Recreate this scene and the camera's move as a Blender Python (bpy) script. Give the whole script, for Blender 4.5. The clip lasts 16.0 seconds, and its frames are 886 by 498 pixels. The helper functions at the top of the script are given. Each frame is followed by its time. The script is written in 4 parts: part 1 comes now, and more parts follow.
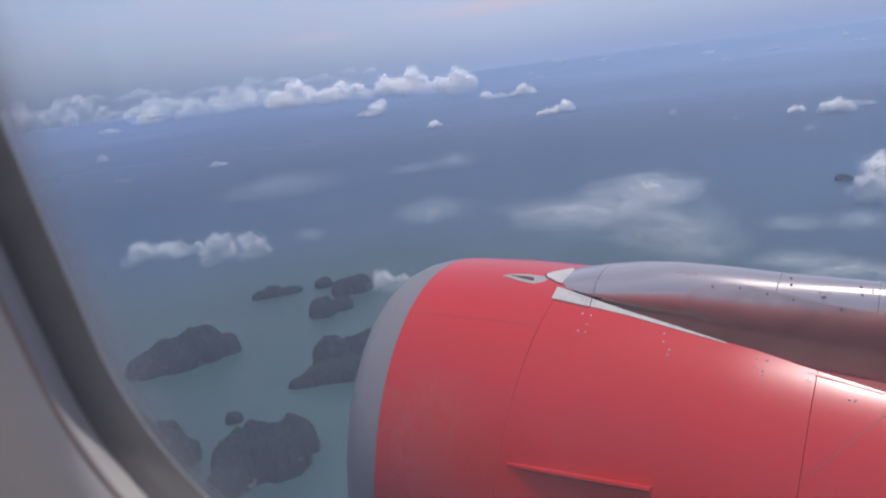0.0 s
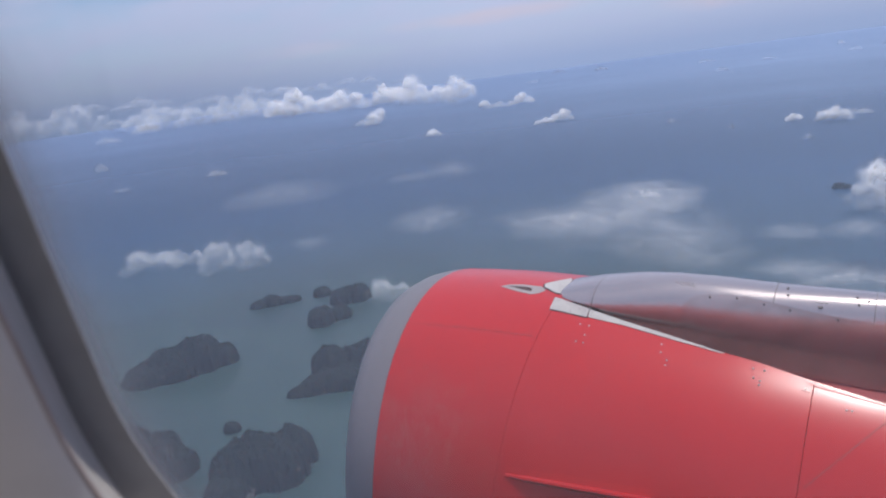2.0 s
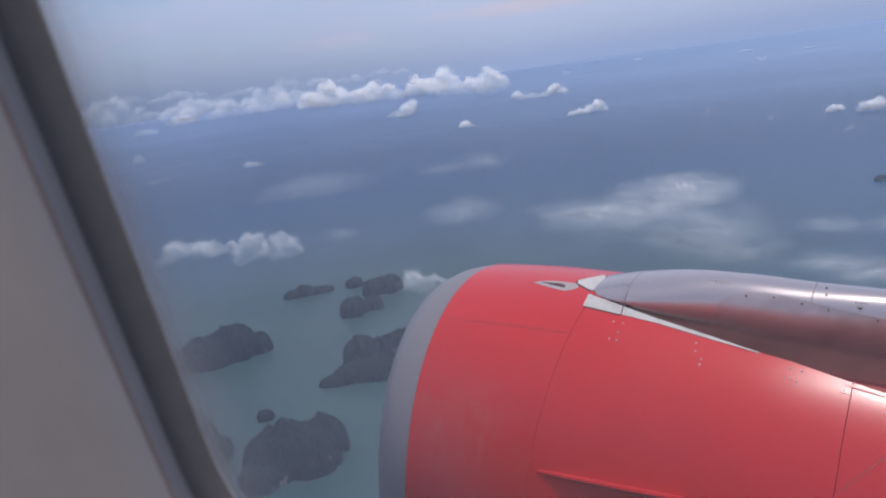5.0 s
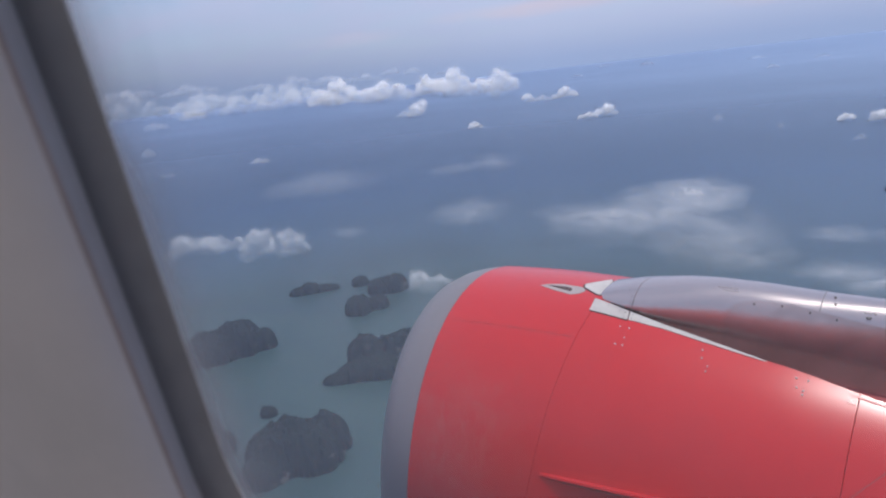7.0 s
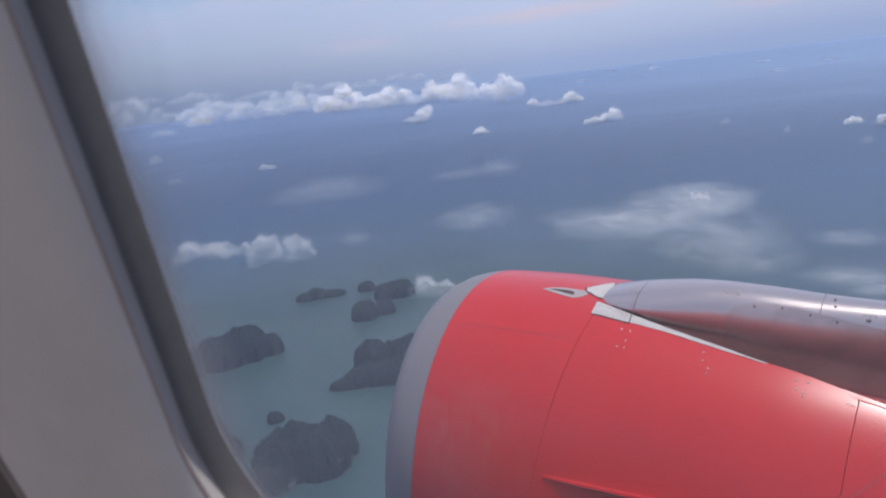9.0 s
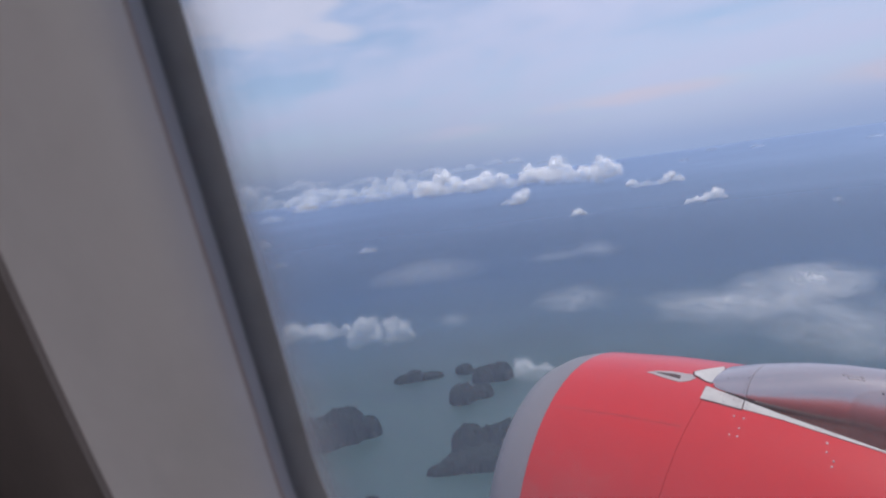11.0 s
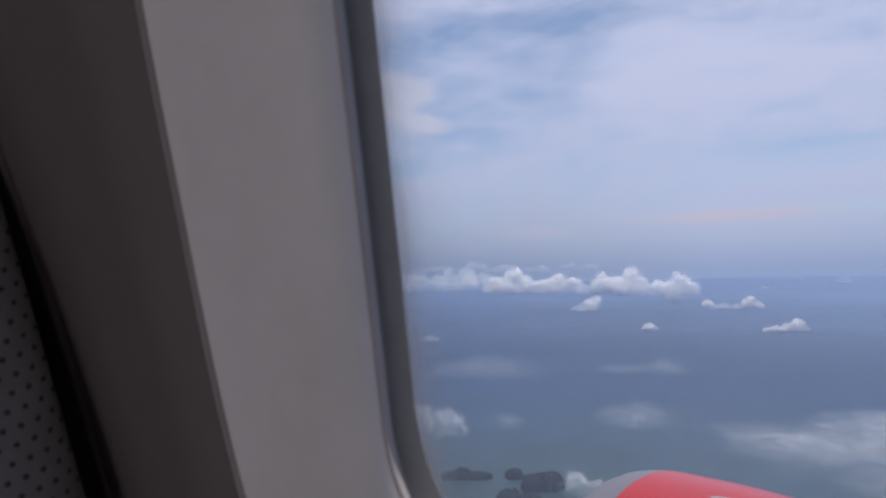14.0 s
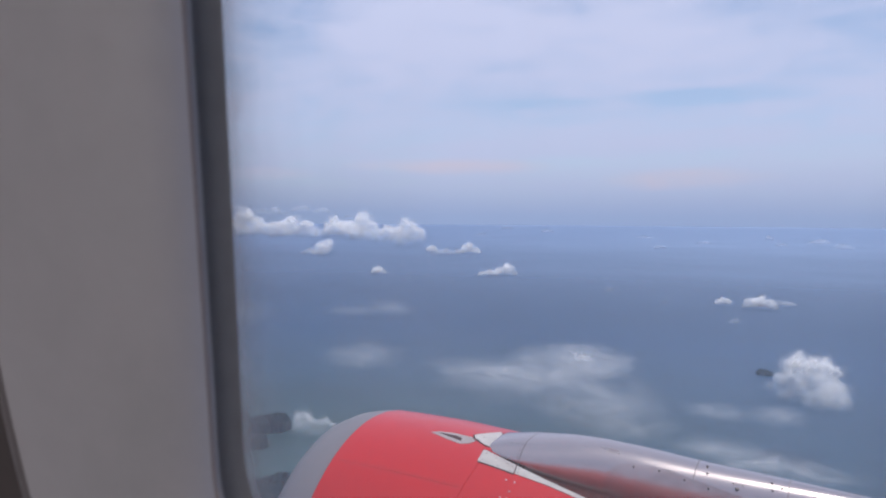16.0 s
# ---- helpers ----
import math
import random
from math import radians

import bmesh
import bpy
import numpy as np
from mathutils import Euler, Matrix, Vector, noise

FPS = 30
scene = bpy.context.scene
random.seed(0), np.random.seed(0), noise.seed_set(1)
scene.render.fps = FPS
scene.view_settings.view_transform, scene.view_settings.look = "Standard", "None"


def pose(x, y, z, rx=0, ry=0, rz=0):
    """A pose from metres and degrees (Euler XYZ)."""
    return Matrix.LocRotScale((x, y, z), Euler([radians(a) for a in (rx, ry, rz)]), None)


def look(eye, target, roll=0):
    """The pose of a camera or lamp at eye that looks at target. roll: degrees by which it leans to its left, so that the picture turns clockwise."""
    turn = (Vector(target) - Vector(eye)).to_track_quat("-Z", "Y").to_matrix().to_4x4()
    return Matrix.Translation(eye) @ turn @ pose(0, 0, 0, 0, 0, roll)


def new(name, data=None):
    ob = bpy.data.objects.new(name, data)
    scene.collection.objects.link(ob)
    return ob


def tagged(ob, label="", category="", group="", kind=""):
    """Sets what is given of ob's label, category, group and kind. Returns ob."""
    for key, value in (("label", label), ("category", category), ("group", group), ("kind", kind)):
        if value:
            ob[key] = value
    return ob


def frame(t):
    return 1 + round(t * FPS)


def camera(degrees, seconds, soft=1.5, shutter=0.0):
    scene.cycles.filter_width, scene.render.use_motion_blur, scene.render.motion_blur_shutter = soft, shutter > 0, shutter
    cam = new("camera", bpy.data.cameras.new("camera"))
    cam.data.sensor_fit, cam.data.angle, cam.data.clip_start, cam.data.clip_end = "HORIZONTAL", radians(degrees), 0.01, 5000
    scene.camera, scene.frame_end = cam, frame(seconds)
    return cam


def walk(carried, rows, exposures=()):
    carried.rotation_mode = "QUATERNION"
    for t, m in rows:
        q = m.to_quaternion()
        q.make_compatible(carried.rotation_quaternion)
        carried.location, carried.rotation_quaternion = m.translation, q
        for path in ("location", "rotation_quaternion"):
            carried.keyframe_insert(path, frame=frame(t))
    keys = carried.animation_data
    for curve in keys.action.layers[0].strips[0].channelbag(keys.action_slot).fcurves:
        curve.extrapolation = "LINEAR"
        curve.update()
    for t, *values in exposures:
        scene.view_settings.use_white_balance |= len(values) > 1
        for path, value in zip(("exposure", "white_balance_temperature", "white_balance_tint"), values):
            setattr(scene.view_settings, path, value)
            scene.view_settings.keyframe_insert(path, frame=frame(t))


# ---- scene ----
from mathutils.bvhtree import BVHTree

cam = camera(61.6, 16.0, soft=2.2)
# a phone held close to the window: the far things are sharp, the window is not
cam.data.dof.use_dof, cam.data.dof.focus_distance, cam.data.dof.aperture_fstop = True, 25.0, 17.0


def view(x, y, z, yaw, pitch, roll):
    return pose(x, y, z, 90 + pitch, 0, yaw) @ pose(0, 0, 0, 0, 0, roll)


# seconds, eye, yaw, pitch, roll: held by hand beside the cabin window
PATH = [
    (0.0, -0.0284, 0.1714, 0.0168, 35.421, -13.611, -7.643),
    (0.5, -0.0225, 0.1689, 0.0200, 35.524, -13.595, -7.535),
    (1.0, -0.0233, 0.1700, 0.0201, 35.702, -13.407, -7.453),
    (1.5, -0.0260, 0.1704, 0.0175, 35.480, -13.050, -7.275),
    (2.0, -0.0185, 0.1653, 0.0304, 35.217, -12.949, -7.684),
    (2.5, -0.0180, 0.1620, 0.0469, 34.857, -13.014, -7.608),
    (3.0, -0.0162, 0.1516, 0.0831, 33.476, -12.321, -7.877),
    (3.5, -0.0171, 0.1454, 0.1018, 32.588, -10.726, -7.535),
    (4.0, -0.0163, 0.1465, 0.0930, 32.834, -9.638, -8.060),
    (4.5, -0.0137, 0.1477, 0.0622, 37.120, -13.080, -8.664),
    (7.0, -0.0221, 0.1505, 0.0618, 38.297, -13.164, -6.744),
    (7.5, -0.0186, 0.1498, 0.0492, 38.588, -12.756, -6.925),
    (8.0, -0.0094, 0.1449, 0.0518, 38.645, -12.785, -7.006),
    (10.5, 0.0445, 0.1133, 0.0741, 39.985, -11.585, -7.471),
    (11.0, 0.0173, 0.1252, 0.0535, 45.437, -5.441, -8.225),
    (11.5, 0.0321, 0.1087, 0.0210, 47.995, 4.246, -6.330),
    (12.0, 0.0350, 0.0879, 0.0180, 49.678, 4.672, -6.205),
    (12.5, 0.0258, 0.1110, -0.0032, 51.093, 5.008, -3.853),
    (13.0, 0.0223, 0.1223, 0.0135, 51.285, 3.618, -3.951),
    (13.5, 0.0245, 0.1037, 0.0030, 51.215, 2.908, -2.746),
    (14.0, 0.0293, 0.0862, 0.0145, 50.114, 2.157, -1.417),
    (14.5, 0.0058, 0.0817, 0.0307, 46.169, -1.394, -0.515),
    (15.0, -0.0012, 0.0846, 0.0460, 39.880, -4.345, -0.098),
    (15.5, -0.0029, 0.0738, 0.0661, 35.147, -5.058, 0.006),
    (16.0, 0.0122, 0.0486, 0.0572, 29.793, -2.418, 0.393),
]
walk(cam, [(r[0], view(*r[1:])) for r in PATH], [(0.0, 0.08), (2.0, 0.10), (4.5, 0.07), (7.0, 0.14), (8.0, 0.13), (10.5, 0.11), (11.5, 0.04), (12.5, -0.06), (13.5, -0.04), (14.0, -0.04), (14.5, 0.05), (15.0, 0.13), (16.0, 0.08)])
# the clouds are many thin skins of vapour, one behind the other
scene.cycles.transparent_max_bounces = 64

SEA = -60.0
# the cabin's axes: aft, outboard, up
CABIN = Matrix(((0.9794, -0.1073, 0.1709, 0), (0.1446, 0.9639, -0.2235, 0), (-0.1407, 0.2436, 0.9596, 0), (0, 0, 0, 1)))
# the engine's axes: aft along the shaft, outboard, up
_a = Vector((math.cos(radians(1.7)) * math.cos(radians(-5.1)), math.sin(radians(1.7)) * math.cos(radians(-5.1)), math.sin(radians(-5.1))))
_n = Vector((-math.sin(radians(1.7)), math.cos(radians(1.7)), 0))
_u = _a.cross(_n)
_c = _n * 4.1 + Vector((0, 0, -2.69))
ENGINE = Matrix(((_a.x, _n.x, _u.x, _c.x), (_a.y, _n.y, _u.y, _c.y), (_a.z, _n.z, _u.z, _c.z), (0, 0, 0, 1)))

# outboard distance of the window's inner edge, and the middle of the window along and up the wall
WALL = 0.2613
CX, CZ = -0.042, -0.040
# the fuselage is a tube: its middle, and the radii of its lining and its skin
TUBE_Y, TUBE_Z, LINING, SKIN = WALL + 0.062 - 1.98, -0.4, 1.886, 1.98

# ---- light ----
SUN_AZ, SUN_EL = radians(50), radians(75.5)
sun = new("sun", bpy.data.lights.new("sun", "SUN"))
sun.data.energy, sun.data.angle, sun.data.color = 2.8, radians(0.6), (1.0, 0.97, 0.93)
to_sun = Vector((math.sin(SUN_AZ) * math.cos(SUN_EL), math.cos(SUN_AZ) * math.cos(SUN_EL), math.sin(SUN_EL)))
sun.matrix_world = look((0, 0, 0), -to_sun)


class Net:
    """A small helper to write node trees."""

    def __init__(self, tree):
        self.t = tree
        tree.nodes.clear()

    def add(self, kind, **sets):
        n = self.t.nodes.new(kind)
        for key, value in sets.items():
            if key == "op":
                n.operation = value
            elif key == "blend":
                n.blend_type = value
            elif key == "kind":
                n.data_type = value
            else:
                self.feed(n.inputs[key.replace("_", " ")], value)
        return n

    def feed(self, socket, value):
        if isinstance(value, bpy.types.NodeSocket):
            self.t.links.new(value, socket)
        else:
            socket.default_value = value

    def math(self, op, a, b=0.0, clamp=False):
        n = self.t.nodes.new("ShaderNodeMath")
        n.operation, n.use_clamp = op, clamp
        self.feed(n.inputs[0], a)
        self.feed(n.inputs[1], b)
        return n.outputs[0]

    def mix(self, fac, a, b, blend="MIX"):
        n = self.t.nodes.new("ShaderNodeMix")
        n.data_type, n.blend_type = "RGBA", blend
        self.feed(n.inputs[0], fac)
        self.feed(n.inputs[6], a)
        self.feed(n.inputs[7], b)
        return n.outputs[2]

    def ramp(self, fac, stops):
        n = self.t.nodes.new("ShaderNodeValToRGB")
        while len(n.color_ramp.elements) < len(stops):
            n.color_ramp.elements.new(0.5)
        for e, (p, c) in zip(n.color_ramp.elements, stops):
            e.position = p
            e.color = (*c, 1) if isinstance(c, tuple) else (c, c, c, 1)
        self.feed(n.inputs[0], fac)
        return n.outputs[0]

    def noise(self, vector, scale, detail=4.0, rough=0.55, warp=0.0):
        n = self.t.nodes.new("ShaderNodeTexNoise")
        self.feed(n.inputs["Vector"], vector)
        n.inputs["Scale"].default_value, n.inputs["Detail"].default_value = scale, detail
        n.inputs["Roughness"].default_value, n.inputs["Distortion"].default_value = rough, warp
        return n.outputs[0]

    def scaled(self, vector, s, shift=(0, 0, 0)):
        n = self.t.nodes.new("ShaderNodeMapping")
        self.feed(n.inputs["Vector"], vector)
        n.inputs["Scale"].default_value, n.inputs["Location"].default_value = s, shift
        return n.outputs[0]


def build_world():
    world = bpy.data.worlds.new("sky")
    scene.world = world
    world.use_nodes = True
    k = Net(world.node_tree)
    d = k.add("ShaderNodeTexCoord").outputs["Generated"]
    sky = world.node_tree.nodes.new("ShaderNodeTexSky")
    sky.sky_type, sky.sun_disc = "NISHITA", False
    sky.sun_elevation, sky.sun_rotation = SUN_EL, SUN_AZ
    sky.altitude, sky.dust_density, sky.ozone_density = 1500, 0.9, 2.6
    blue = k.mix(1.0, sky.outputs[0], (0.135, 0.135, 0.135, 1), "MULTIPLY")
    part_ = k.add("ShaderNodeSeparateXYZ", Vector=d)
    x, y, z = part_.outputs
    up = k.math("MAXIMUM", z, 0.0)
    # a high sheet of cirrus, seen in perspective
    over = k.math("ADD", up, 0.16)
    flat = k.add("ShaderNodeCombineXYZ", X=k.math("DIVIDE", x, over), Y=k.math("DIVIDE", y, over), Z=0.0).outputs[0]
    wide = k.noise(k.scaled(flat, (0.55, 0.8, 1), (3.1, 1.7, 0)), 1.3, 6, 0.58, 0.4)
    fine = k.noise(k.scaled(flat, (1.2, 2.6, 1), (7.1, 0.7, 0)), 2.0, 5, 0.55, 0.5)
    az = k.math("ARCTAN2", x, y)
    ragged = k.noise(k.scaled(d, (1.0, 1.0, 2.5)), 5.0, 7, 0.6, 0.5)

    def mass(az0, el0, half_w, half_h, rough, soft, scale=1.0):
        """How far a direction lies inside one cloud mass, sizes in degrees."""
        u = k.math("DIVIDE", k.math("SUBTRACT", az, radians(az0)), radians(half_w))
        v = k.math("DIVIDE", k.math("SUBTRACT", z, math.sin(radians(el0))), radians(half_h))
        r = k.math("SQRT", k.math("ADD", k.math("MULTIPLY", u, u), k.math("MULTIPLY", v, v)))
        r = k.math("ADD", r, k.math("MULTIPLY", k.math("SUBTRACT", ragged, 0.5), rough))
        return k.ramp(r, [(max(0.0, 0.75 - soft), 1.0), (min(1.0, 0.75 + soft), 0.0)])

    wool = k.noise(k.scaled(d, (1.0, 1.0, 3.2), (4, 1, 2)), 11.0, 7, 0.62, 0.7)
    cover = k.math("ADD", k.math("MULTIPLY", wide, 0.52), k.math("ADD", k.math("MULTIPLY", fine, 0.22), k.math("MULTIPLY", wool, 0.30)))
    # thicker sheets and open gaps of the cirrus: azimuth, elevation, half sizes, raggedness, softness, weight
    for row in ((-32.0, 13.8, 9.5, 5.0, 1.9, 0.5, 0.15), (-54, 22.5, 20, 3.2, 1.6, 0.5, 0.16), (-14, 12.5, 11, 3.6, 1.6, 0.5, 0.12), (-20, 6.0, 18, 1.6, 1.6, 0.5, 0.08), (-48.5, 15.8, 5.0, 1.4, 1.8, 0.5, 0.06)):
        cover = k.math("ADD", cover, k.math("MULTIPLY", mass(*row[:6]), row[6]))
    for row in ((-42.7, 18.7, 11, 1.5, 1.6, 0.5, -0.11), (-43.4, 13.6, 4.2, 1.1, 1.6, 0.45, -0.12), (-47.3, 10.8, 4.6, 0.9, 1.5, 0.4, -0.13), (-55.0, 8.3, 5.4, 1.2, 1.5, 0.4, -0.15), (-25.2, 11.3, 4.0, 0.7, 1.5, 0.4, -0.08), (-9.5, 8.8, 6.8, 0.8, 1.4, 0.35, -0.18), (-22.0, 8.6, 4.4, 0.6, 1.4, 0.4, -0.10), (-22.0, 4.3, 5.5, 0.4, 1.2, 0.35, -0.12), (-50.5, 17.4, 7.0, 1.6, 1.7, 0.5, -0.08)):
        cover = k.math("ADD", cover, k.math("MULTIPLY", mass(*row[:6]), row[6]))
    veil = k.ramp(cover, [(0.36, 0.18), (0.46, 0.46), (0.56, 0.78), (0.68, 0.97)])
    clouded = k.mix(veil, blue, (0.60, 0.645, 0.87, 1))
    # the bright air towards the horizon
    haze = k.ramp(z, [(0.0, 0.95), (0.04, 0.75), (0.12, 0.36), (0.28, 0.03)])
    east = k.ramp(k.math("ADD", k.math("DIVIDE", az, 2.0), 0.5), [(0.0, 0.0), (0.5 - radians(58) / 2, 0.1), (0.5 - radians(30) / 2, 1.0)])
    air = k.mix(east, (0.205, 0.25, 0.395, 1), (0.415, 0.47, 0.68, 1))
    hazed = k.mix(haze, clouded, air)
    # a denser white mass, and far stratus streaks that catch the sun
    bank = k.math("ADD", mass(-55.6, 13.6, 7.2, 3.1, 3.4, 0.34), mass(-51.2, 11.6, 3.0, 1.0, 2.6, 0.32), clamp=True)
    hazed = k.mix(k.math("MULTIPLY", bank, 0.72), hazed, (0.60, 0.61, 0.75, 1))
    lit = k.math("ADD", mass(-29.5, 3.9, 8.5, 0.62, 1.3, 0.4), mass(-11.8, 3.0, 6.5, 0.85, 1.5, 0.4), clamp=True)
    lit = k.math("ADD", lit, k.math("MULTIPLY", mass(-44.0, 3.2, 5.0, 0.6, 1.5, 0.45), 0.5), clamp=True)
    lit = k.math("MULTIPLY", lit, k.ramp(wool, [(0.35, 0.35), (0.65, 0.95)]))
    hazed = k.mix(lit, hazed, (0.57, 0.545, 0.68, 1))
    low = k.ramp(k.math("ADD", k.math("MULTIPLY", z, 5.0), 0.5), [(0.46, 1.0), (0.52, 0.92), (0.60, 0.60), (0.70, 0.25), (0.86, 0.0)])
    hazed = k.mix(low, hazed, k.mix(east, (0.185, 0.255, 0.42, 1), (0.30, 0.392, 0.625, 1)))
    bg = k.add("ShaderNodeBackground", Color=hazed, Strength=1.0)
    out = k.add("ShaderNodeOutputWorld")
    world.node_tree.links.new(bg.outputs[0], out.inputs[0])


build_world()


# ---- materials ----
def material(name):
    m = bpy.data.materials.new(name)
    m.use_nodes = True
    return m, Net(m.node_tree)


def finish(m, k, shader):
    out = k.add("ShaderNodeOutputMaterial")
    m.node_tree.links.new(shader, out.inputs[0])
    return m


def surface(name, color, rough=0.5, metal=0.0, grain=6.0, vary=0.12, bump=0.0, bump_scale=80.0, coat=0.0, stain=None, stain_scale=1.5, stain_cut=(0.55, 0.75), lace=None):
    """A painted, moulded or bare surface with variation at two scales."""
    m, k = material(name)
    p = k.add("ShaderNodeTexCoord").outputs["Object"]
    big, small = k.noise(p, grain * 0.25, 3), k.noise(p, grain * 6.0, 5)
    tone = k.math("ADD", k.math("MULTIPLY", big, 0.65), k.math("MULTIPLY", small, 0.35))
    dark, light = tuple(c * (1 - vary) for c in color), tuple(min(1.0, c * (1 + vary)) for c in color)
    col = k.ramp(tone, [(0.35, dark), (0.65, light)])
    if stain:
        s = k.ramp(k.noise(p, stain_scale, 6, 0.65, 0.5), [(stain_cut[0], 0.0), (stain_cut[1], 1.0)])
        col = k.mix(s, col, (*stain, 1))
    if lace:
        # pale curls put into the colour, for a pattern lying in the window glass: centre, reach, colour
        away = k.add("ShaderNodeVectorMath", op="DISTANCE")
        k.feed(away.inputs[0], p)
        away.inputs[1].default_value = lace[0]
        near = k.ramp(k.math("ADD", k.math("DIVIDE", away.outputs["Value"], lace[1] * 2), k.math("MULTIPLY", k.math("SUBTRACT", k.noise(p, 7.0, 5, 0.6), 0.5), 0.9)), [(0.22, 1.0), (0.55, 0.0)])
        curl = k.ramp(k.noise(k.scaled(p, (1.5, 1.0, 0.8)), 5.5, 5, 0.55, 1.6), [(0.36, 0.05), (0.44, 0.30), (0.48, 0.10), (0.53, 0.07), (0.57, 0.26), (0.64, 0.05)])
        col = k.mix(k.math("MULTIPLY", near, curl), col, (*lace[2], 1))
    b = k.add("ShaderNodeBsdfPrincipled", Base_Color=col, Metallic=metal)
    wear = 0.02 if coat or metal > 0.5 else 0.07
    k.feed(b.inputs["Roughness"], k.ramp(big, [(0.3, max(0.03, rough - wear)), (0.7, min(1.0, rough + wear))]))
    if coat:
        b.inputs["Specular IOR Level"].default_value = 0.25
        b.inputs["Coat Weight"].default_value, b.inputs["Coat Roughness"].default_value = coat, 0.21
    if bump:
        bn = k.add("ShaderNodeBump", Strength=bump, Distance=0.002, Height=k.noise(p, bump_scale, 4))
        k.feed(b.inputs["Normal"], bn.outputs[0])
    return finish(m, k, b.outputs[0])


RED = surface("red_gloss_paint", (0.51, 0.012, 0.016), 0.36, 0.0, 2.0, 0.06, 0.0, 9.0, 0.42, (0.42, 0.012, 0.016), 1.1, (0.50, 0.9))
CURLED_RED = surface("red_paint_with_pale_curls", (0.51, 0.012, 0.016), 0.36, 0.0, 2.0, 0.06, 0.0, 9.0, 0.42, (0.42, 0.012, 0.016), 1.1, (0.50, 0.9), ((-2.30, -1.01, 0.60), 0.42, (0.36, 0.13, 0.12)))
HULL = surface("hull_red_paint", (0.50, 0.06, 0.06), 0.4, 0.0, 1.5, 0.06)
LIP = surface("bare_lip_metal", (0.25, 0.235, 0.245), 0.46, 0.40, 5.0, 0.05)
PYLON_METAL = surface("pylon_silver_paint", (0.60, 0.52, 0.50), 0.24, 0.92, 1.0, 0.03)
WHITE_FAIRING = surface("fairing_grey_white", (0.47, 0.445, 0.42), 0.45, 0.0, 8.0, 0.12, 0.0, 60.0, 0.0, (0.38, 0.35, 0.33), 9.0, (0.48, 0.7))
GREY_PATCH = surface("vent_grey", (0.34, 0.30, 0.29), 0.5, 0.0, 10.0, 0.12)
DARK_GAP = surface("dark_gap", (0.05, 0.02, 0.022), 0.8, 0.0, 10.0, 0.2)
SEAM_RED = surface("seam_dark_red", (0.26, 0.025, 0.03), 0.6, 0.0, 10.0, 0.15)
JOINT = surface("panel_joint", (0.16, 0.14, 0.145), 0.6, 0.0, 10.0, 0.15)
PANEL_METAL = surface("pylon_dull_panel", (0.56, 0.46, 0.44), 0.27, 0.84, 1.5, 0.06, 0.0, 60.0, 0.0, (0.33, 0.25, 0.24), 2.2, (0.5, 0.8))
STENCIL = surface("stencil_grey", (0.30, 0.27, 0.27), 0.6, 0.2, 20.0, 0.1)
FILLER = surface("filler_shade_brown", (0.15, 0.055, 0.055), 0.9, 0.0, 8.0, 0.15)
SOOT = surface("soot_grey", (0.10, 0.09, 0.09), 0.7, 0.2, 10.0, 0.2)
RIVET = surface("rivet_pale", (0.70, 0.62, 0.60), 0.4, 0.2, 20.0, 0.05)
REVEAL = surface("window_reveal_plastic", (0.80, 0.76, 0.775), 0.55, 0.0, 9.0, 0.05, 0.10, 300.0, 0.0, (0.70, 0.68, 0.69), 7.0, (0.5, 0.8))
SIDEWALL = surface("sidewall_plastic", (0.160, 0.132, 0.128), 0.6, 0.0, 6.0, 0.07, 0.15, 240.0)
SEAL = surface("seal_rubber", (0.34, 0.335, 0.345), 0.65, 0.0, 12.0, 0.12, 0.1, 200.0)
LIP_PLASTIC = surface("lip_plastic", (0.50, 0.465, 0.45), 0.55, 0.0, 9.0, 0.06)
EDGE = surface("reveal_edge", (0.46, 0.42, 0.42), 0.5, 0.0, 20.0, 0.08)
PEACH = surface("seam_sealant", (0.44, 0.365, 0.35), 0.6, 0.0, 40.0, 0.12)
CABIN_DARK = surface("cabin_lining", (0.30, 0.28, 0.28), 0.7, 0.0, 3.0, 0.1)
# unseen ceiling, made pale to bounce light onto the lower reveal
CEILING = surface("ceiling_lining", (0.80, 0.79, 0.80), 0.7, 0.0, 3.0, 0.04)
CARPET = surface("cabin_carpet", (0.05, 0.05, 0.06), 0.95, 0.0, 20.0, 0.3, 0.4, 400.0)


def leather():
    m, k = material("perforated_leather")
    p = k.add("ShaderNodeTexCoord").outputs["Object"]
    part_ = k.add("ShaderNodeSeparateXYZ", Vector=p)
    row = k.math("MULTIPLY", part_.outputs[2], 1 / 0.0085)
    shift = k.math("MULTIPLY", k.math("MODULO", k.math("FLOOR", row), 2.0), 0.5)
    u = k.math("SUBTRACT", k.math("FRACT", k.math("ADD", k.math("MULTIPLY", part_.outputs[1], 1 / 0.0085), shift)), 0.5)
    v = k.math("SUBTRACT", k.math("FRACT", row), 0.5)
    r = k.math("SQRT", k.math("ADD", k.math("MULTIPLY", u, u), k.math("MULTIPLY", v, v)))
    hole = k.ramp(r, [(0.12, 0.0), (0.22, 1.0)])
    col = k.mix(hole, (0.10, 0.095, 0.10, 1), k.ramp(k.noise(p, 40, 4), [(0.3, (0.40, 0.39, 0.41)), (0.7, (0.48, 0.47, 0.49))]))
    b = k.add("ShaderNodeBsdfPrincipled", Base_Color=col, Roughness=0.6)
    bn = k.add("ShaderNodeBump", Strength=0.5, Distance=0.001, Height=hole)
    k.feed(b.inputs["Normal"], bn.outputs[0])
    return finish(m, k, b.outputs[0])


LEATHER = leather()


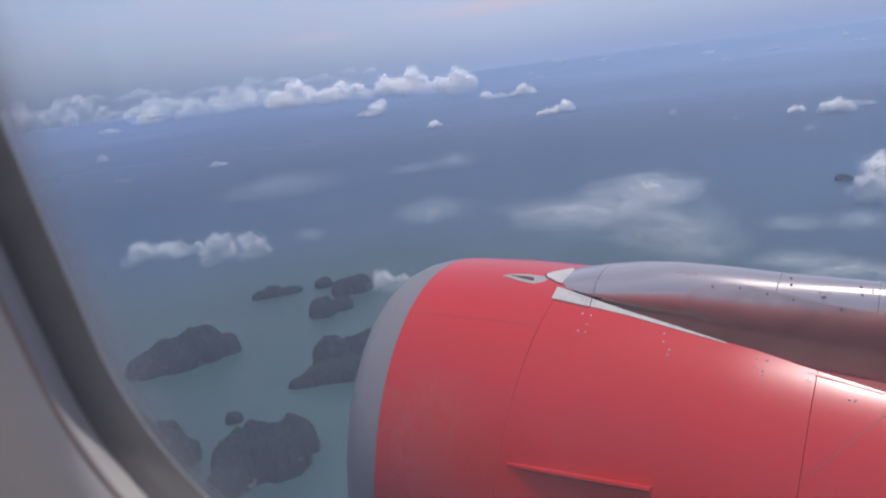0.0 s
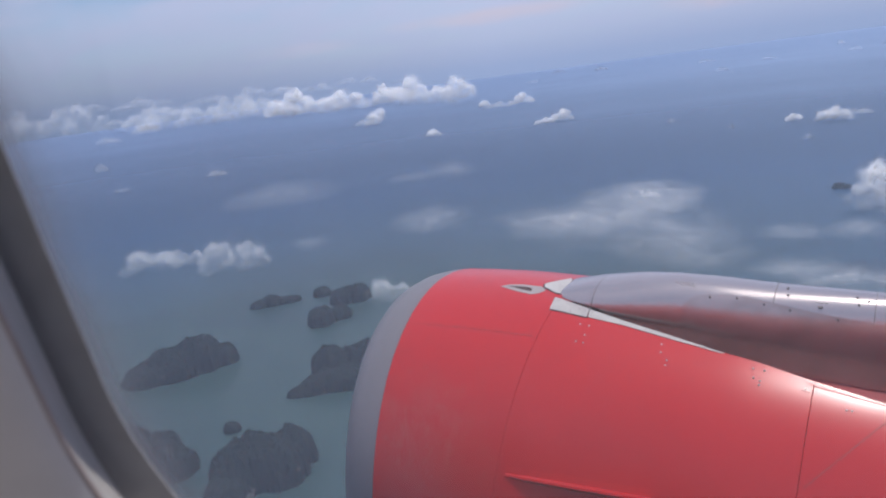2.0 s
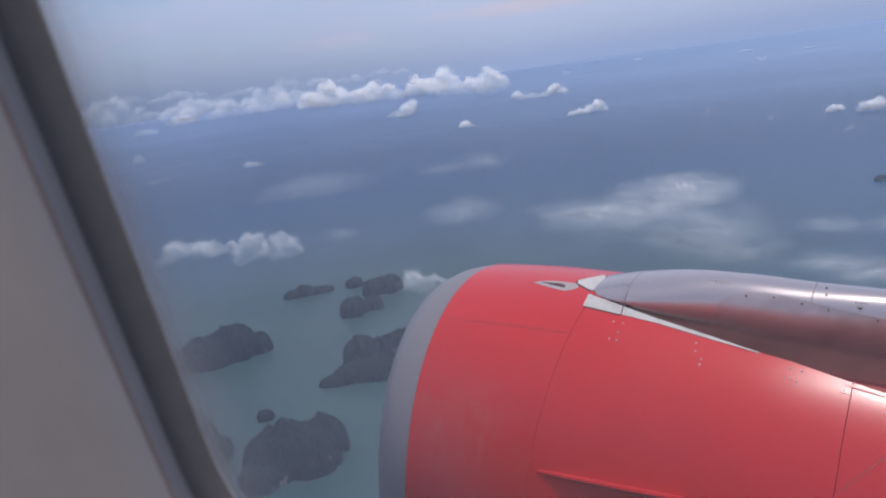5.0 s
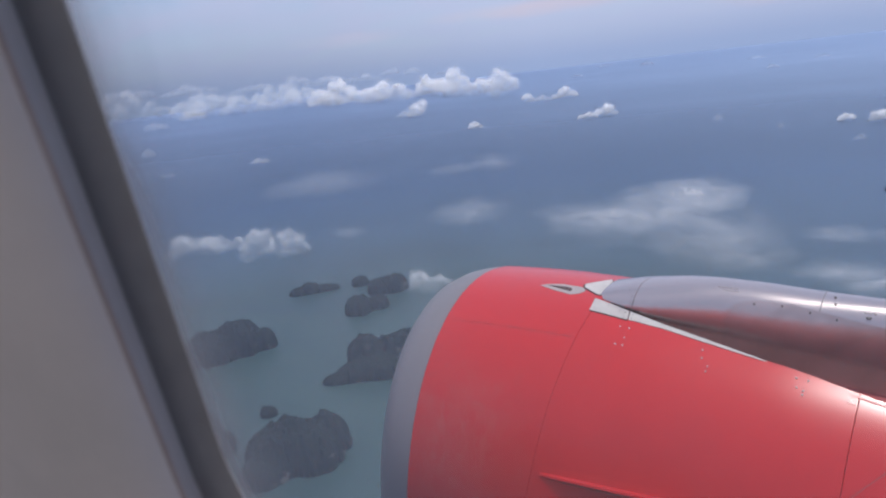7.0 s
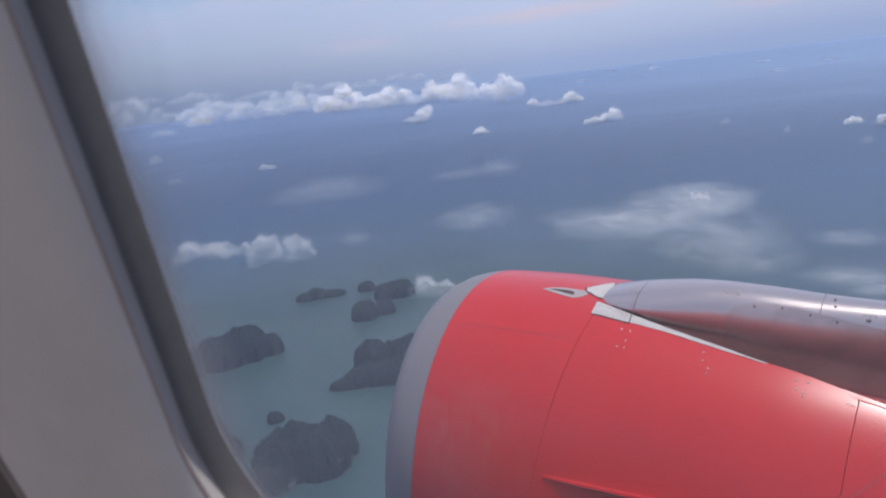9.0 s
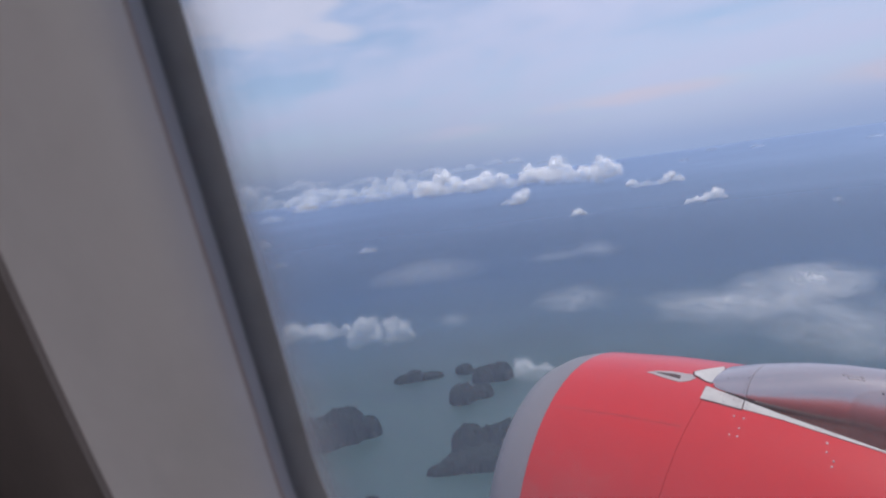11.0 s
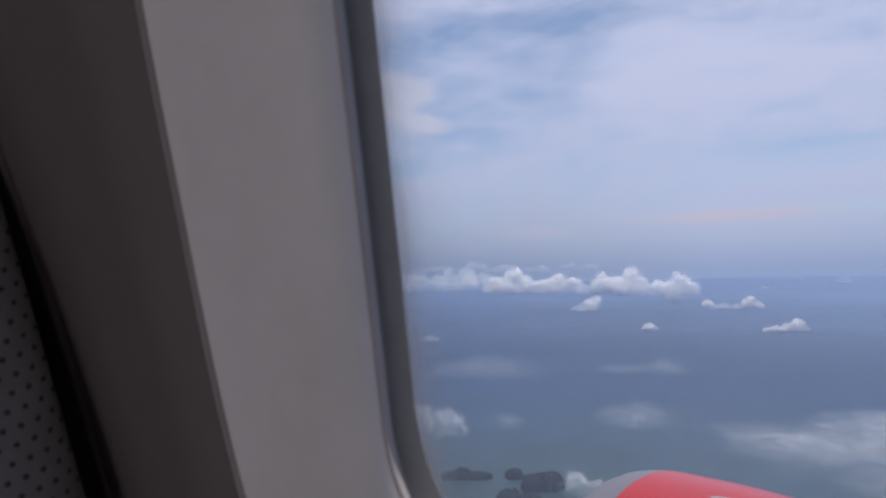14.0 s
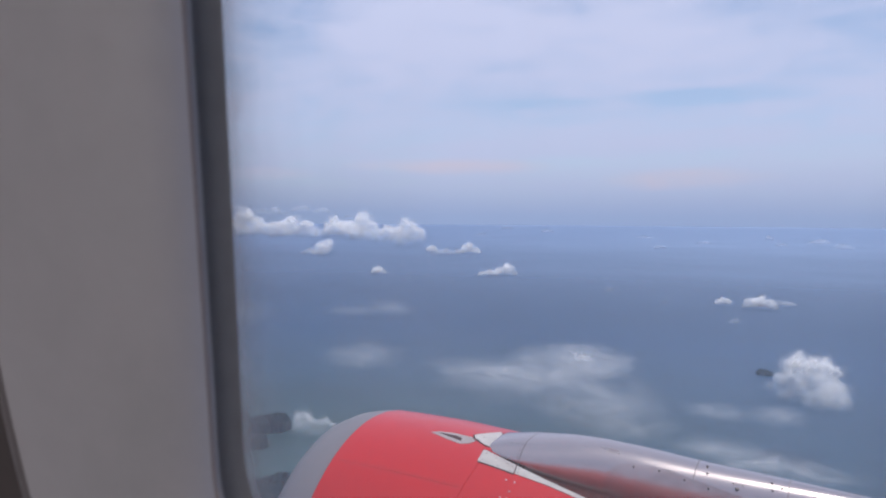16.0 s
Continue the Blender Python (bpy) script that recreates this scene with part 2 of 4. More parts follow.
def pane_material():
    m, k = material("scratched_acrylic")
    p = k.add("ShaderNodeTexCoord").outputs["Object"]
    smear = k.ramp(k.noise(k.scaled(p, (1, 1, 0.6)), 7.0, 5, 0.6, 1.5), [(0.35, 0.016), (0.75, 0.052)])
    low = k.add("ShaderNodeSeparateXYZ", Vector=p).outputs[2]
    # dirt, denser low on the pane; its veil also paints in distant haze
    grime_haze = k.ramp(k.math("ADD", k.math("MULTIPLY", low, 2.5), k.math("MULTIPLY", k.noise(p, 16, 4), 0.5)), [(0.0, 0.062), (0.16, 0.030), (0.34, 0.008)])
    # a grey film that thickens towards the seal: how far a point lies from the rounded edge of the pane
    px, _, pz = k.add("ShaderNodeSeparateXYZ", Vector=p).outputs
    qx = k.math("SUBTRACT", k.math("ABSOLUTE", k.math("SUBTRACT", px, CX)), 0.1115 - 0.078)
    qz = k.math("SUBTRACT", k.math("ABSOLUTE", k.math("SUBTRACT", pz, CZ)), 0.1628 - 0.078)
    ox, oz = k.math("MAXIMUM", qx, 0.0), k.math("MAXIMUM", qz, 0.0)
    out = k.math("SQRT", k.math("ADD", k.math("MULTIPLY", ox, ox), k.math("MULTIPLY", oz, oz)))
    inner = k.math("MINIMUM", k.math("MAXIMUM", qx, qz), 0.0)
    depth = k.math("SUBTRACT", 0.078, k.math("ADD", out, inner))
    depth = k.math("ADD", k.math("MULTIPLY", depth, 20.0), k.math("MULTIPLY", k.math("SUBTRACT", k.noise(p, 26, 5), 0.5), 0.22))
    rim = k.ramp(depth, [(0.0, 0.60), (0.10, 0.34), (0.24, 0.14), (0.40, 0.05), (0.62, 0.0)])
    streak = k.ramp(k.noise(k.scaled(p, (9, 9, 1.2)), 6.0, 5, 0.6, 0.8), [(0.55, 0.0), (0.75, 0.02)])
    smear = k.math("ADD", k.math("ADD", smear, grime_haze), streak)
    share = k.math("DIVIDE", rim, k.math("ADD", k.math("ADD", rim, smear), 0.001))
    clear = k.add("ShaderNodeBsdfTransparent", Color=(0.95, 0.955, 0.97, 1))
    film = k.add("ShaderNodeBsdfTranslucent", Color=k.mix(share, (0.52, 0.51, 0.51, 1), (0.15, 0.15, 0.16, 1)))
    both = k.add("ShaderNodeMixShader", Fac=k.math("ADD", smear, rim, clamp=True))
    m.node_tree.links.new(clear.outputs[0], both.inputs[1])
    m.node_tree.links.new(film.outputs[0], both.inputs[2])
    return finish(m, k, both.outputs[0])


PANE = pane_material()


def sea_material():
    m, k = material("sea_water")
    p = k.add("ShaderNodeNewGeometry").outputs["Position"]
    big = k.noise(k.scaled(p, (0.003, 0.002, 0)), 1.0, 5, 0.55, 0.6)
    mid = k.noise(k.scaled(p, (0.02, 0.029, 0), (5, 2, 0)), 1.0, 6, 0.6, 0.8)
    # shallow, silty water round the islands
    rel = k.add("ShaderNodeVectorMath", op="SUBTRACT")
    k.feed(rel.inputs[0], p)
    rel.inputs[1].default_value = (-117, 95, SEA)
    dist = k.add("ShaderNodeVectorMath", op="LENGTH")
    k.feed(dist.inputs[0], rel.outputs[0])
    reach = k.math("ADD", dist.outputs["Value"], k.math("MULTIPLY", k.math("SUBTRACT", mid, 0.5), 100.0))
    deep = k.ramp(big, [(0.35, (0.016, 0.060, 0.130)), (0.65, (0.026, 0.078, 0.160))])
    shallow = k.ramp(mid, [(0.35, (0.027, 0.056, 0.054)), (0.6, (0.040, 0.074, 0.065)), (0.75, (0.053, 0.088, 0.074))])
    f = k.ramp(k.math("DIVIDE", reach, 285.0), [(0.28, 0.95), (0.55, 0.45), (0.95, 0.0)])
    col = k.mix(f, deep, shallow)
    b = k.add("ShaderNodeBsdfPrincipled", Base_Color=col, Roughness=0.34, IOR=1.33)
    b.inputs["Specular IOR Level"].default_value = 0.32
    h = k.noise(k.scaled(p, (0.35, 0.22, 0)), 1.0, 6, 0.65)
    bn = k.add("ShaderNodeBump", Strength=0.25, Distance=0.5, Height=h)
    k.feed(b.inputs["Normal"], bn.outputs[0])
    return finish(m, k, b.outputs[0])


def island_material():
    m, k = material("karst_forest")
    g = k.add("ShaderNodeNewGeometry")
    p = g.outputs["Position"]
    steep = k.add("ShaderNodeSeparateXYZ", Vector=g.outputs["True Normal"]).outputs[2]
    n1, n2 = k.noise(p, 0.34, 4, 0.55), k.noise(p, 1.3, 4, 0.55)
    green = k.ramp(n2, [(0.35, (0.014, 0.020, 0.020)), (0.55, (0.018, 0.025, 0.023)), (0.72, (0.024, 0.032, 0.028))])
    rock = k.ramp(n2, [(0.35, (0.10, 0.095, 0.085)), (0.65, (0.27, 0.255, 0.23))])
    bare = k.math("MULTIPLY", k.ramp(steep, [(0.34, 1.0), (0.54, 0.0)]), k.ramp(n1, [(0.585, 0.0), (0.66, 0.42)]))
    b = k.add("ShaderNodeBsdfPrincipled", Base_Color=k.mix(bare, green, rock), Roughness=0.95)
    b.inputs["Specular IOR Level"].default_value = 0.1
    bn = k.add("ShaderNodeBump", Strength=0.25, Distance=0.2, Height=n2)
    k.feed(b.inputs["Normal"], bn.outputs[0])
    return finish(m, k, b.outputs[0])


def vapour_material(name, core, rim, shade):
    """Vapour in nested skins: close within, torn to shreds in the outer ones."""
    m, k = material(name)
    p = k.add("ShaderNodeTexCoord").outputs["Object"]
    at = k.add("ShaderNodeVectorMath", op="ADD")
    k.feed(at.inputs[0], p)
    rnd = k.math("MULTIPLY", k.add("ShaderNodeObjectInfo").outputs["Random"], 50.0)
    k.feed(at.inputs[1], k.add("ShaderNodeCombineXYZ", X=rnd, Y=rnd, Z=0.0).outputs[0])
    out = k.add("ShaderNodeAttribute")
    out.attribute_name = "outward"
    out = out.outputs["Fac"]
    torn = k.noise(at.outputs[0], 3.0, 8, 0.62, 0.5)
    thin = k.math("MULTIPLY", k.math("SUBTRACT", torn, k.math("ADD", k.math("MULTIPLY", out, 0.22), 0.31)), 3.2, clamp=True)
    thin = k.math("MULTIPLY", thin, k.math("ADD", k.math("MULTIPLY", out, rim - core), core))
    # opacity fades towards the base, in place of haze over the dark underside
    height = k.add("ShaderNodeSeparateXYZ", Vector=p).outputs[2]
    low = k.math("ADD", height, k.math("MULTIPLY", k.math("SUBTRACT", torn, 0.5), 0.6))
    thin = k.math("MULTIPLY", thin, k.ramp(k.math("ADD", low, 0.55), [(0.0, 0.08), (0.35, 0.55), (0.75, 1.0)]))
    diff = k.add("ShaderNodeBsdfDiffuse", Color=(*shade, 1))
    tran = k.add("ShaderNodeBsdfTranslucent", Color=(*shade, 1))
    body = k.add("ShaderNodeMixShader", Fac=0.48)
    m.node_tree.links.new(diff.outputs[0], body.inputs[1])
    m.node_tree.links.new(tran.outputs[0], body.inputs[2])
    clear = k.add("ShaderNodeBsdfTransparent")
    both = k.add("ShaderNodeMixShader", Fac=thin)
    m.node_tree.links.new(clear.outputs[0], both.inputs[1])
    m.node_tree.links.new(body.outputs[0], both.inputs[2])
    return finish(m, k, both.outputs[0])


def wisp_material(name):
    m, k = material(name)
    p = k.add("ShaderNodeTexCoord").outputs["Object"]
    info = k.add("ShaderNodeObjectInfo")
    rnd, dense = info.outputs["Random"], info.outputs["Color"]
    off = k.add("ShaderNodeCombineXYZ", X=k.math("MULTIPLY", rnd, 37.0), Y=k.math("MULTIPLY", rnd, 11.0), Z=0.0).outputs[0]
    at = k.add("ShaderNodeVectorMath", op="ADD")
    k.feed(at.inputs[0], p)
    k.feed(at.inputs[1], off)
    n = k.noise(at.outputs[0], 1.3, 7, 0.6, 0.5)
    torn = k.noise(k.scaled(at.outputs[0], (2.1, 1.1, 3.0), (3, 9, 1)), 3.0, 9, 0.70, 0.9)
    flat = k.add("ShaderNodeVectorMath", op="LENGTH")
    k.feed(flat.inputs[0], k.scaled(p, (1, 1, 0)))
    reach = k.math("ADD", flat.outputs["Value"], k.math("MULTIPLY", k.math("SUBTRACT", n, 0.5), 1.3))
    edge = k.ramp(reach, [(0.05, 1.0), (0.45, 0.45), (0.85, 0.0)])
    a = k.math("MULTIPLY", k.math("MULTIPLY", edge, dense), k.ramp(torn, [(0.36, 0.03), (0.52, 0.42), (0.66, 1.0)]))
    a = k.math("MULTIPLY", a, 0.62)
    diff = k.add("ShaderNodeBsdfDiffuse", Color=(0.85, 0.85, 0.87, 1))
    tran = k.add("ShaderNodeBsdfTranslucent", Color=(0.85, 0.85, 0.87, 1))
    body = k.add("ShaderNodeMixShader", Fac=0.5)
    m.node_tree.links.new(diff.outputs[0], body.inputs[1])
    m.node_tree.links.new(tran.outputs[0], body.inputs[2])
    clear = k.add("ShaderNodeBsdfTransparent")
    both = k.add("ShaderNodeMixShader", Fac=a)
    m.node_tree.links.new(clear.outputs[0], both.inputs[1])
    m.node_tree.links.new(body.outputs[0], both.inputs[2])
    return finish(m, k, both.outputs[0])


SEA_WATER, KARST, VEIL = sea_material(), island_material(), wisp_material("thin_cloud_veil")
VAPOUR = vapour_material("cumulus_vapour", 0.34, 0.09, (0.96, 0.965, 0.98))
MIST = vapour_material("cumulus_mist", 0.105, 0.05, (0.93, 0.945, 0.97))
FAINT = vapour_material("cumulus_faint", 0.15, 0.07, (0.93, 0.945, 0.97))


# ---- builders ----
def mesh_of(name, bm, mat, smooth=True):
    me = bpy.data.meshes.new(name)
    bmesh.ops.recalc_face_normals(bm, faces=bm.faces)
    bm.to_mesh(me)
    bm.free()
    me.materials.append(mat)
    if smooth:
        for p in me.polygons:
            p.use_smooth = True
        me.set_sharp_from_angle(angle=radians(32))
    return me


def thing(name, m=None):
    ob = new(name)
    if m is not None:
        ob.matrix_world = m
    return ob


def part(name, bm, mat, parent, label="", smooth=True):
    ob = new(name, mesh_of(name, bm, mat, smooth))
    ob.parent = parent
    return tagged(ob, label=label)


def loft(loops, closed=True, cap=False):
    """A skin over loops of points of equal length."""
    bm = bmesh.new()
    rows = [[bm.verts.new(p) for p in loop] for loop in loops]
    n = len(rows[0])
    for a, b in zip(rows, rows[1:]):
        for i in range(n if closed else n - 1):
            j = (i + 1) % n
            bm.faces.new((a[i], a[j], b[j], b[i]))
    if cap:
        bm.faces.new(rows[0])
        bm.faces.new(list(reversed(rows[-1])))
    return bm


def box(x0, x1, y0, y1, z0, z1, bevel=0.0, seg=2):
    bm = bmesh.new()
    bmesh.ops.create_cube(bm, size=1)
    for v in bm.verts:
        v.co = Vector((x0 + (v.co.x + 0.5) * (x1 - x0), y0 + (v.co.y + 0.5) * (y1 - y0), z0 + (v.co.z + 0.5) * (z1 - z0)))
    if bevel:
        bmesh.ops.bevel(bm, geom=bm.edges[:], offset=bevel, segments=seg, affect="EDGES", profile=0.5)
    return bm


# ---- sea ----
def build_sea():
    bm = bmesh.new()
    radii = [0, 60, 140, 260, 420, 650, 1000, 1600, 2500, 3600, 4880]
    rings = []
    for r in radii[1:]:
        rings.append([bm.verts.new((r * math.cos(2 * math.pi * i / 96), r * math.sin(2 * math.pi * i / 96), SEA)) for i in range(96)])
    mid = bm.verts.new((0, 0, SEA))
    for i in range(96):
        bm.faces.new((mid, rings[0][i], rings[0][(i + 1) % 96]))
    for a, b in zip(rings, rings[1:]):
        for i in range(96):
            j = (i + 1) % 96
            bm.faces.new((a[i], b[i], b[j], a[j]))
    ob = new("water", mesh_of("water", bm, SEA_WATER))
    tagged(ob, "calm blue tropical sea, greener over shallows", "sea", kind="structure")


build_sea()


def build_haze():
    m, k = material("painted_haze")
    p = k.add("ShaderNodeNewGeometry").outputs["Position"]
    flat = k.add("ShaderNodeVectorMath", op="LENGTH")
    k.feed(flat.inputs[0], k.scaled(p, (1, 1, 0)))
    # opacity rises with distance from the cabin, painting in aerial haze
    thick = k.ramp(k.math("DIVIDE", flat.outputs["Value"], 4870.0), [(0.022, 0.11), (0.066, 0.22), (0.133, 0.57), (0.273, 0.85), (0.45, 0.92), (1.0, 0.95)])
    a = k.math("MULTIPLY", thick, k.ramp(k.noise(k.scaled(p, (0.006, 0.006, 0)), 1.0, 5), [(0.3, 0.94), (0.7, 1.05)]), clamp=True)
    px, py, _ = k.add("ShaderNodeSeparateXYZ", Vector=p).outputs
    # the painted haze also changes colour with bearing and distance
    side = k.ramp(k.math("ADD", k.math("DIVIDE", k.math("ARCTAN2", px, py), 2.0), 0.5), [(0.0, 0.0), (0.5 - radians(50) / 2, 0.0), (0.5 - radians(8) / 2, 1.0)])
    haze_tint = k.ramp(k.math("DIVIDE", flat.outputs["Value"], 4870.0), [(0.16, (0.258, 0.345, 0.505)), (0.45, (0.222, 0.300, 0.450))])
    diff = k.add("ShaderNodeBsdfDiffuse", Color=k.mix(side, (0.160, 0.222, 0.350, 1), haze_tint))
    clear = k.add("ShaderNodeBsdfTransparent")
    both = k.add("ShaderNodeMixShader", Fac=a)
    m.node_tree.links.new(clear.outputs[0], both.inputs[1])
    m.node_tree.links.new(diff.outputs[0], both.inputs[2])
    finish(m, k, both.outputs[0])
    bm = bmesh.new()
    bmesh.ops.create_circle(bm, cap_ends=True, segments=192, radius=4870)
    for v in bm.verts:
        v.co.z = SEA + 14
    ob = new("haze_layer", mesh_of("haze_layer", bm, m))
    tagged(ob, "translucent sheet over the sea standing in for aerial haze", "haze", kind="stuff")


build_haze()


# ---- islands ----
BAY = 0.545

def island(x, y, humps, seed, label):
    """A karst island: steep wooded humps, each given by its place to the right and away from the bay, its half-width, half-depth and height."""
    away = Vector((x, y, 0)).normalized()
    right = Vector((away.y, -away.x, 0))
    u0, u1 = min(h[0] - 1.25 * h[2] for h in humps), max(h[0] + 1.25 * h[2] for h in humps)
    v0, v1 = min(h[1] - 1.25 * h[3] for h in humps), max(h[1] + 1.25 * h[3] for h in humps)
    n = 84
    bm = bmesh.new()
    grid = []
    for j in range(n + 1):
        row = []
        for i in range(n + 1):
            u, v = u0 + (u1 - u0) * i / n, v0 + (v1 - v0) * j / n
            q = Vector((u * 0.16 + seed * 3.1, v * 0.16, seed))
            wob = 0.13 * noise.noise(q * 1.5) + 0.09 * noise.noise(q * 3.6) + 0.05 * noise.noise(q * 8.0)
            heap = 0.0
            for hu, hv, ru, rv, hh in humps:
                r = max(0.0, math.hypot((u - hu) / ru, (v - hv) / rv) + wob)
                if r < 1:
                    heap += (hh * (1 - r ** 3.2) ** 0.58) ** 3
            # the humps run into one another, with knolls and gullies
            z = 0.94 * heap ** (1 / 3) * (1 + 0.15 * noise.noise(q * 2.2 + Vector((0, 0, 7))) + 0.07 * noise.noise(q * 5.0) + 0.035 * noise.noise(q * 11.0)) if heap else -1.2
            row.append(bm.verts.new(right * u + away * v + Vector((0, 0, z))))
        grid.append(row)
    for a, b in zip(grid, grid[1:]):
        for i in range(n):
            four = (a[i], a[i + 1], b[i + 1], b[i])
            if max(p.co.z for p in four) > -1.0:
                bm.faces.new(four)
    bmesh.ops.delete(bm, geom=[v for v in bm.verts if not v.link_faces], context="VERTS")
    ob = new("island", mesh_of("island", bm, KARST))
    ob.matrix_world = pose(x * BAY, y * BAY, SEA) @ Matrix.Scale(BAY, 4)
    tagged(ob, label, "island", "islands in the bay")
    return ob


island(-309, 271, [(-2, 0, 5.5, 5, 5.8), (-8, 0, 6, 5, 3.8), (7, 0, 8, 5, 3.2)], 1, "low dark wooded islet in shallow sea")
island(-291, 290, [(0, 0, 5, 5, 5.0)], 2, "tiny round wooded islet beside larger ones")
island(-266, 286, [(-5, 0, 7, 8, 7.6), (4, 1, 7, 9, 8.6)], 3, "dark wooded limestone island with steep sides")
island(-254, 255, [(-4, 0, 7, 9, 8.0), (6, 5, 6, 8, 5.2)], 4, "small wooded limestone island with pale cliff")
island(-196, 199, [(-4, 6, 8.5, 9, 12.5), (11, 5, 9.5, 10, 12.5), (0, -4, 17, 9, 7.0), (-14, -6, 9, 5, 3.4)], 5, "broad wooded limestone island with two humps")
island(-276, 184, [(-13, 0, 12, 11, 8.0), (-3, 0, 12, 13, 11.0), (8, 1, 9, 11, 14.0), (18, 0, 6, 7, 8.5)], 6, "large wooded limestone island with pale cliffs")
island(-206, 151, [(0, 0, 3.2, 3.2, 3.4)], 7, "tiny round wooded islet beside larger ones")
island(-170, 133, [(-6, 2, 10, 12, 12.0), (3, 0, 11, 12, 11.5), (11, 5, 6, 7, 10.5), (-11, -6, 7, 8, 7.0)], 8, "broad dark wooded island in green shallows")
island(-209, 121, [(-5, 4, 7, 9, 14.5), (2, 0, 9, 10, 12.0), (6, -5, 7.5, 8, 8.0)], 9, "tall wooded limestone island with bare cliff")
island(-62, 570, [(-1, 0, 4.4, 4.4, 3.9), (3, 0, 3.8, 3.8, 2.7)], 10, "lone dark islet far out at sea")


# ---- clouds ----
def far_place(az, el, dist):
    a, e = radians(az), radians(el)
    return Vector((math.sin(a) * math.cos(e), math.cos(a) * math.cos(e), math.sin(e))) * dist


def billow_skins(w, h, seed, detail, sizes):
    """Nested closed skins round a heap of billows on a flat base: points, faces and how far out each point's skin lies."""
    rnd = random.Random(seed)
    wide = max(0.6, w / h)
    deep = min(wide, 2.0)
    tower = [rnd.uniform(0.35, 1.0) for _ in range(8)]
    heap = []
    for b in range(max(9, min(34, int(9 * wide)))):
        t = rnd.uniform(-1, 1)
        s = (t + 1) * 3.5 * 0.999
        peak = tower[int(s)] * (1 - s % 1) + tower[int(s) + 1] * (s % 1)
        env = peak * (1 - 0.75 * abs(t) ** 2.5)
        r = rnd.uniform(0.15, 0.31) * (0.6 + 0.6 * env)
        z = -0.5 + r * 0.6 + rnd.random() ** 0.55 * max(0.0, env * 1.08 - 1.35 * r)
        c = Vector((t * (wide / 2 - r * 0.5), rnd.uniform(-0.3, 0.3) * deep, z))
        heap.append((c, r))
        for k in range(5):
            d = Vector((rnd.gauss(0, 1), rnd.gauss(0, 1), abs(rnd.gauss(0.3, 1)))).normalized()
            heap.append((c + d * r * 0.85, r * rnd.uniform(0.30, 0.62)))
    centres, radii = np.array([tuple(c) for c, r in heap]), np.array([r for c, r in heap])
    ball = bmesh.new()
    bmesh.ops.create_icosphere(ball, subdivisions=detail, radius=1.0)
    ball.verts.index_update()
    faces = np.array([[v.index for v in f.verts] for f in ball.faces])
    way = np.array([tuple(v.co) for v in ball.verts]) * np.array((wide / 2, deep / 2, 0.62))
    ball.free()
    way /= np.linalg.norm(way, axis=1)[:, None]
    eye = np.array((0, 0, -0.28))
    points, skins, outs = [], [], []
    for size, out in sizes:
        far = np.full(len(way), 0.05)
        for c, r in zip(centres, radii * size):
            o = eye - c
            b = way @ o
            disc = b * b - o @ o + r * r
            far = np.maximum(far, np.where(disc > 0, -b + np.sqrt(np.maximum(disc, 0)), 0.05))
        p = eye + way * far[:, None]
        rough = np.array([noise.fractal(Vector(q * 4.2) + Vector((seed * 3.7, 0, 0)), 0.75, 2.1, 6) for q in p])
        p = p + way * (rough * 0.10 * (0.5 + 0.7 * size))[:, None]
        p[:, 2] = np.where(p[:, 2] < -0.5, -0.5 + (p[:, 2] + 0.5) * 0.2, p[:, 2])
        skins.append(faces + len(points) * len(way))
        points.append(p)
        outs.append(np.full(len(way), out))
    return np.concatenate(points), np.concatenate(skins), np.concatenate(outs)


def vapour_mesh(w, h, seed, detail, sizes, mat):
    points, faces, outs = billow_skins(w, h, seed, detail, sizes)
    me = bpy.data.meshes.new("cumulus_cloud")
    me.from_pydata(points.tolist(), [], faces.tolist())
    me.attributes.new("outward", "FLOAT", "POINT").data.foreach_set("value", outs.astype(np.float32))
    me.materials.append(mat)
    me.polygons.foreach_set("use_smooth", [True] * len(me.polygons))
    # light is scattered evenly inside vapour: shade softly, as from above
    me.normals_split_custom_set_from_vertices([(v.normal * 0.45 + Vector((0, 0, 0.95))).normalized() for v in me.vertices])
    return me


CORE = ((0.80, 0.0), (0.92, 0.15), (1.04, 0.3), (1.18, 0.48), (1.34, 0.66), (1.52, 0.84), (1.72, 1.0))
THIN = ((0.92, 0.3), (1.10, 0.5), (1.34, 0.75), (1.60, 1.0))


def cumulus(az, el, wide, high, dist, seed, label="small white fair-weather cumulus cloud", mat=None):
    """A heap of billows; sizes in degrees as seen from the cabin."""
    base = el - high / 2
    if base < -0.75:
        # its base lies on the haze
        dist = 45.0 / math.sin(radians(-base))
    w, h = dist * radians(wide), dist * radians(high)
    ob = new("cumulus_cloud", vapour_mesh(w, h, seed, 5 if high > 0.9 else 4, THIN if mat is FAINT else CORE, mat or VAPOUR))
    ob.matrix_world = Matrix.Translation(far_place(az, el, dist)) @ pose(0, 0, 0, 0, 0, -az) @ Matrix.Scale(h, 4)
    return tagged(ob, label, "cloud", "cumulus clouds over the sea")


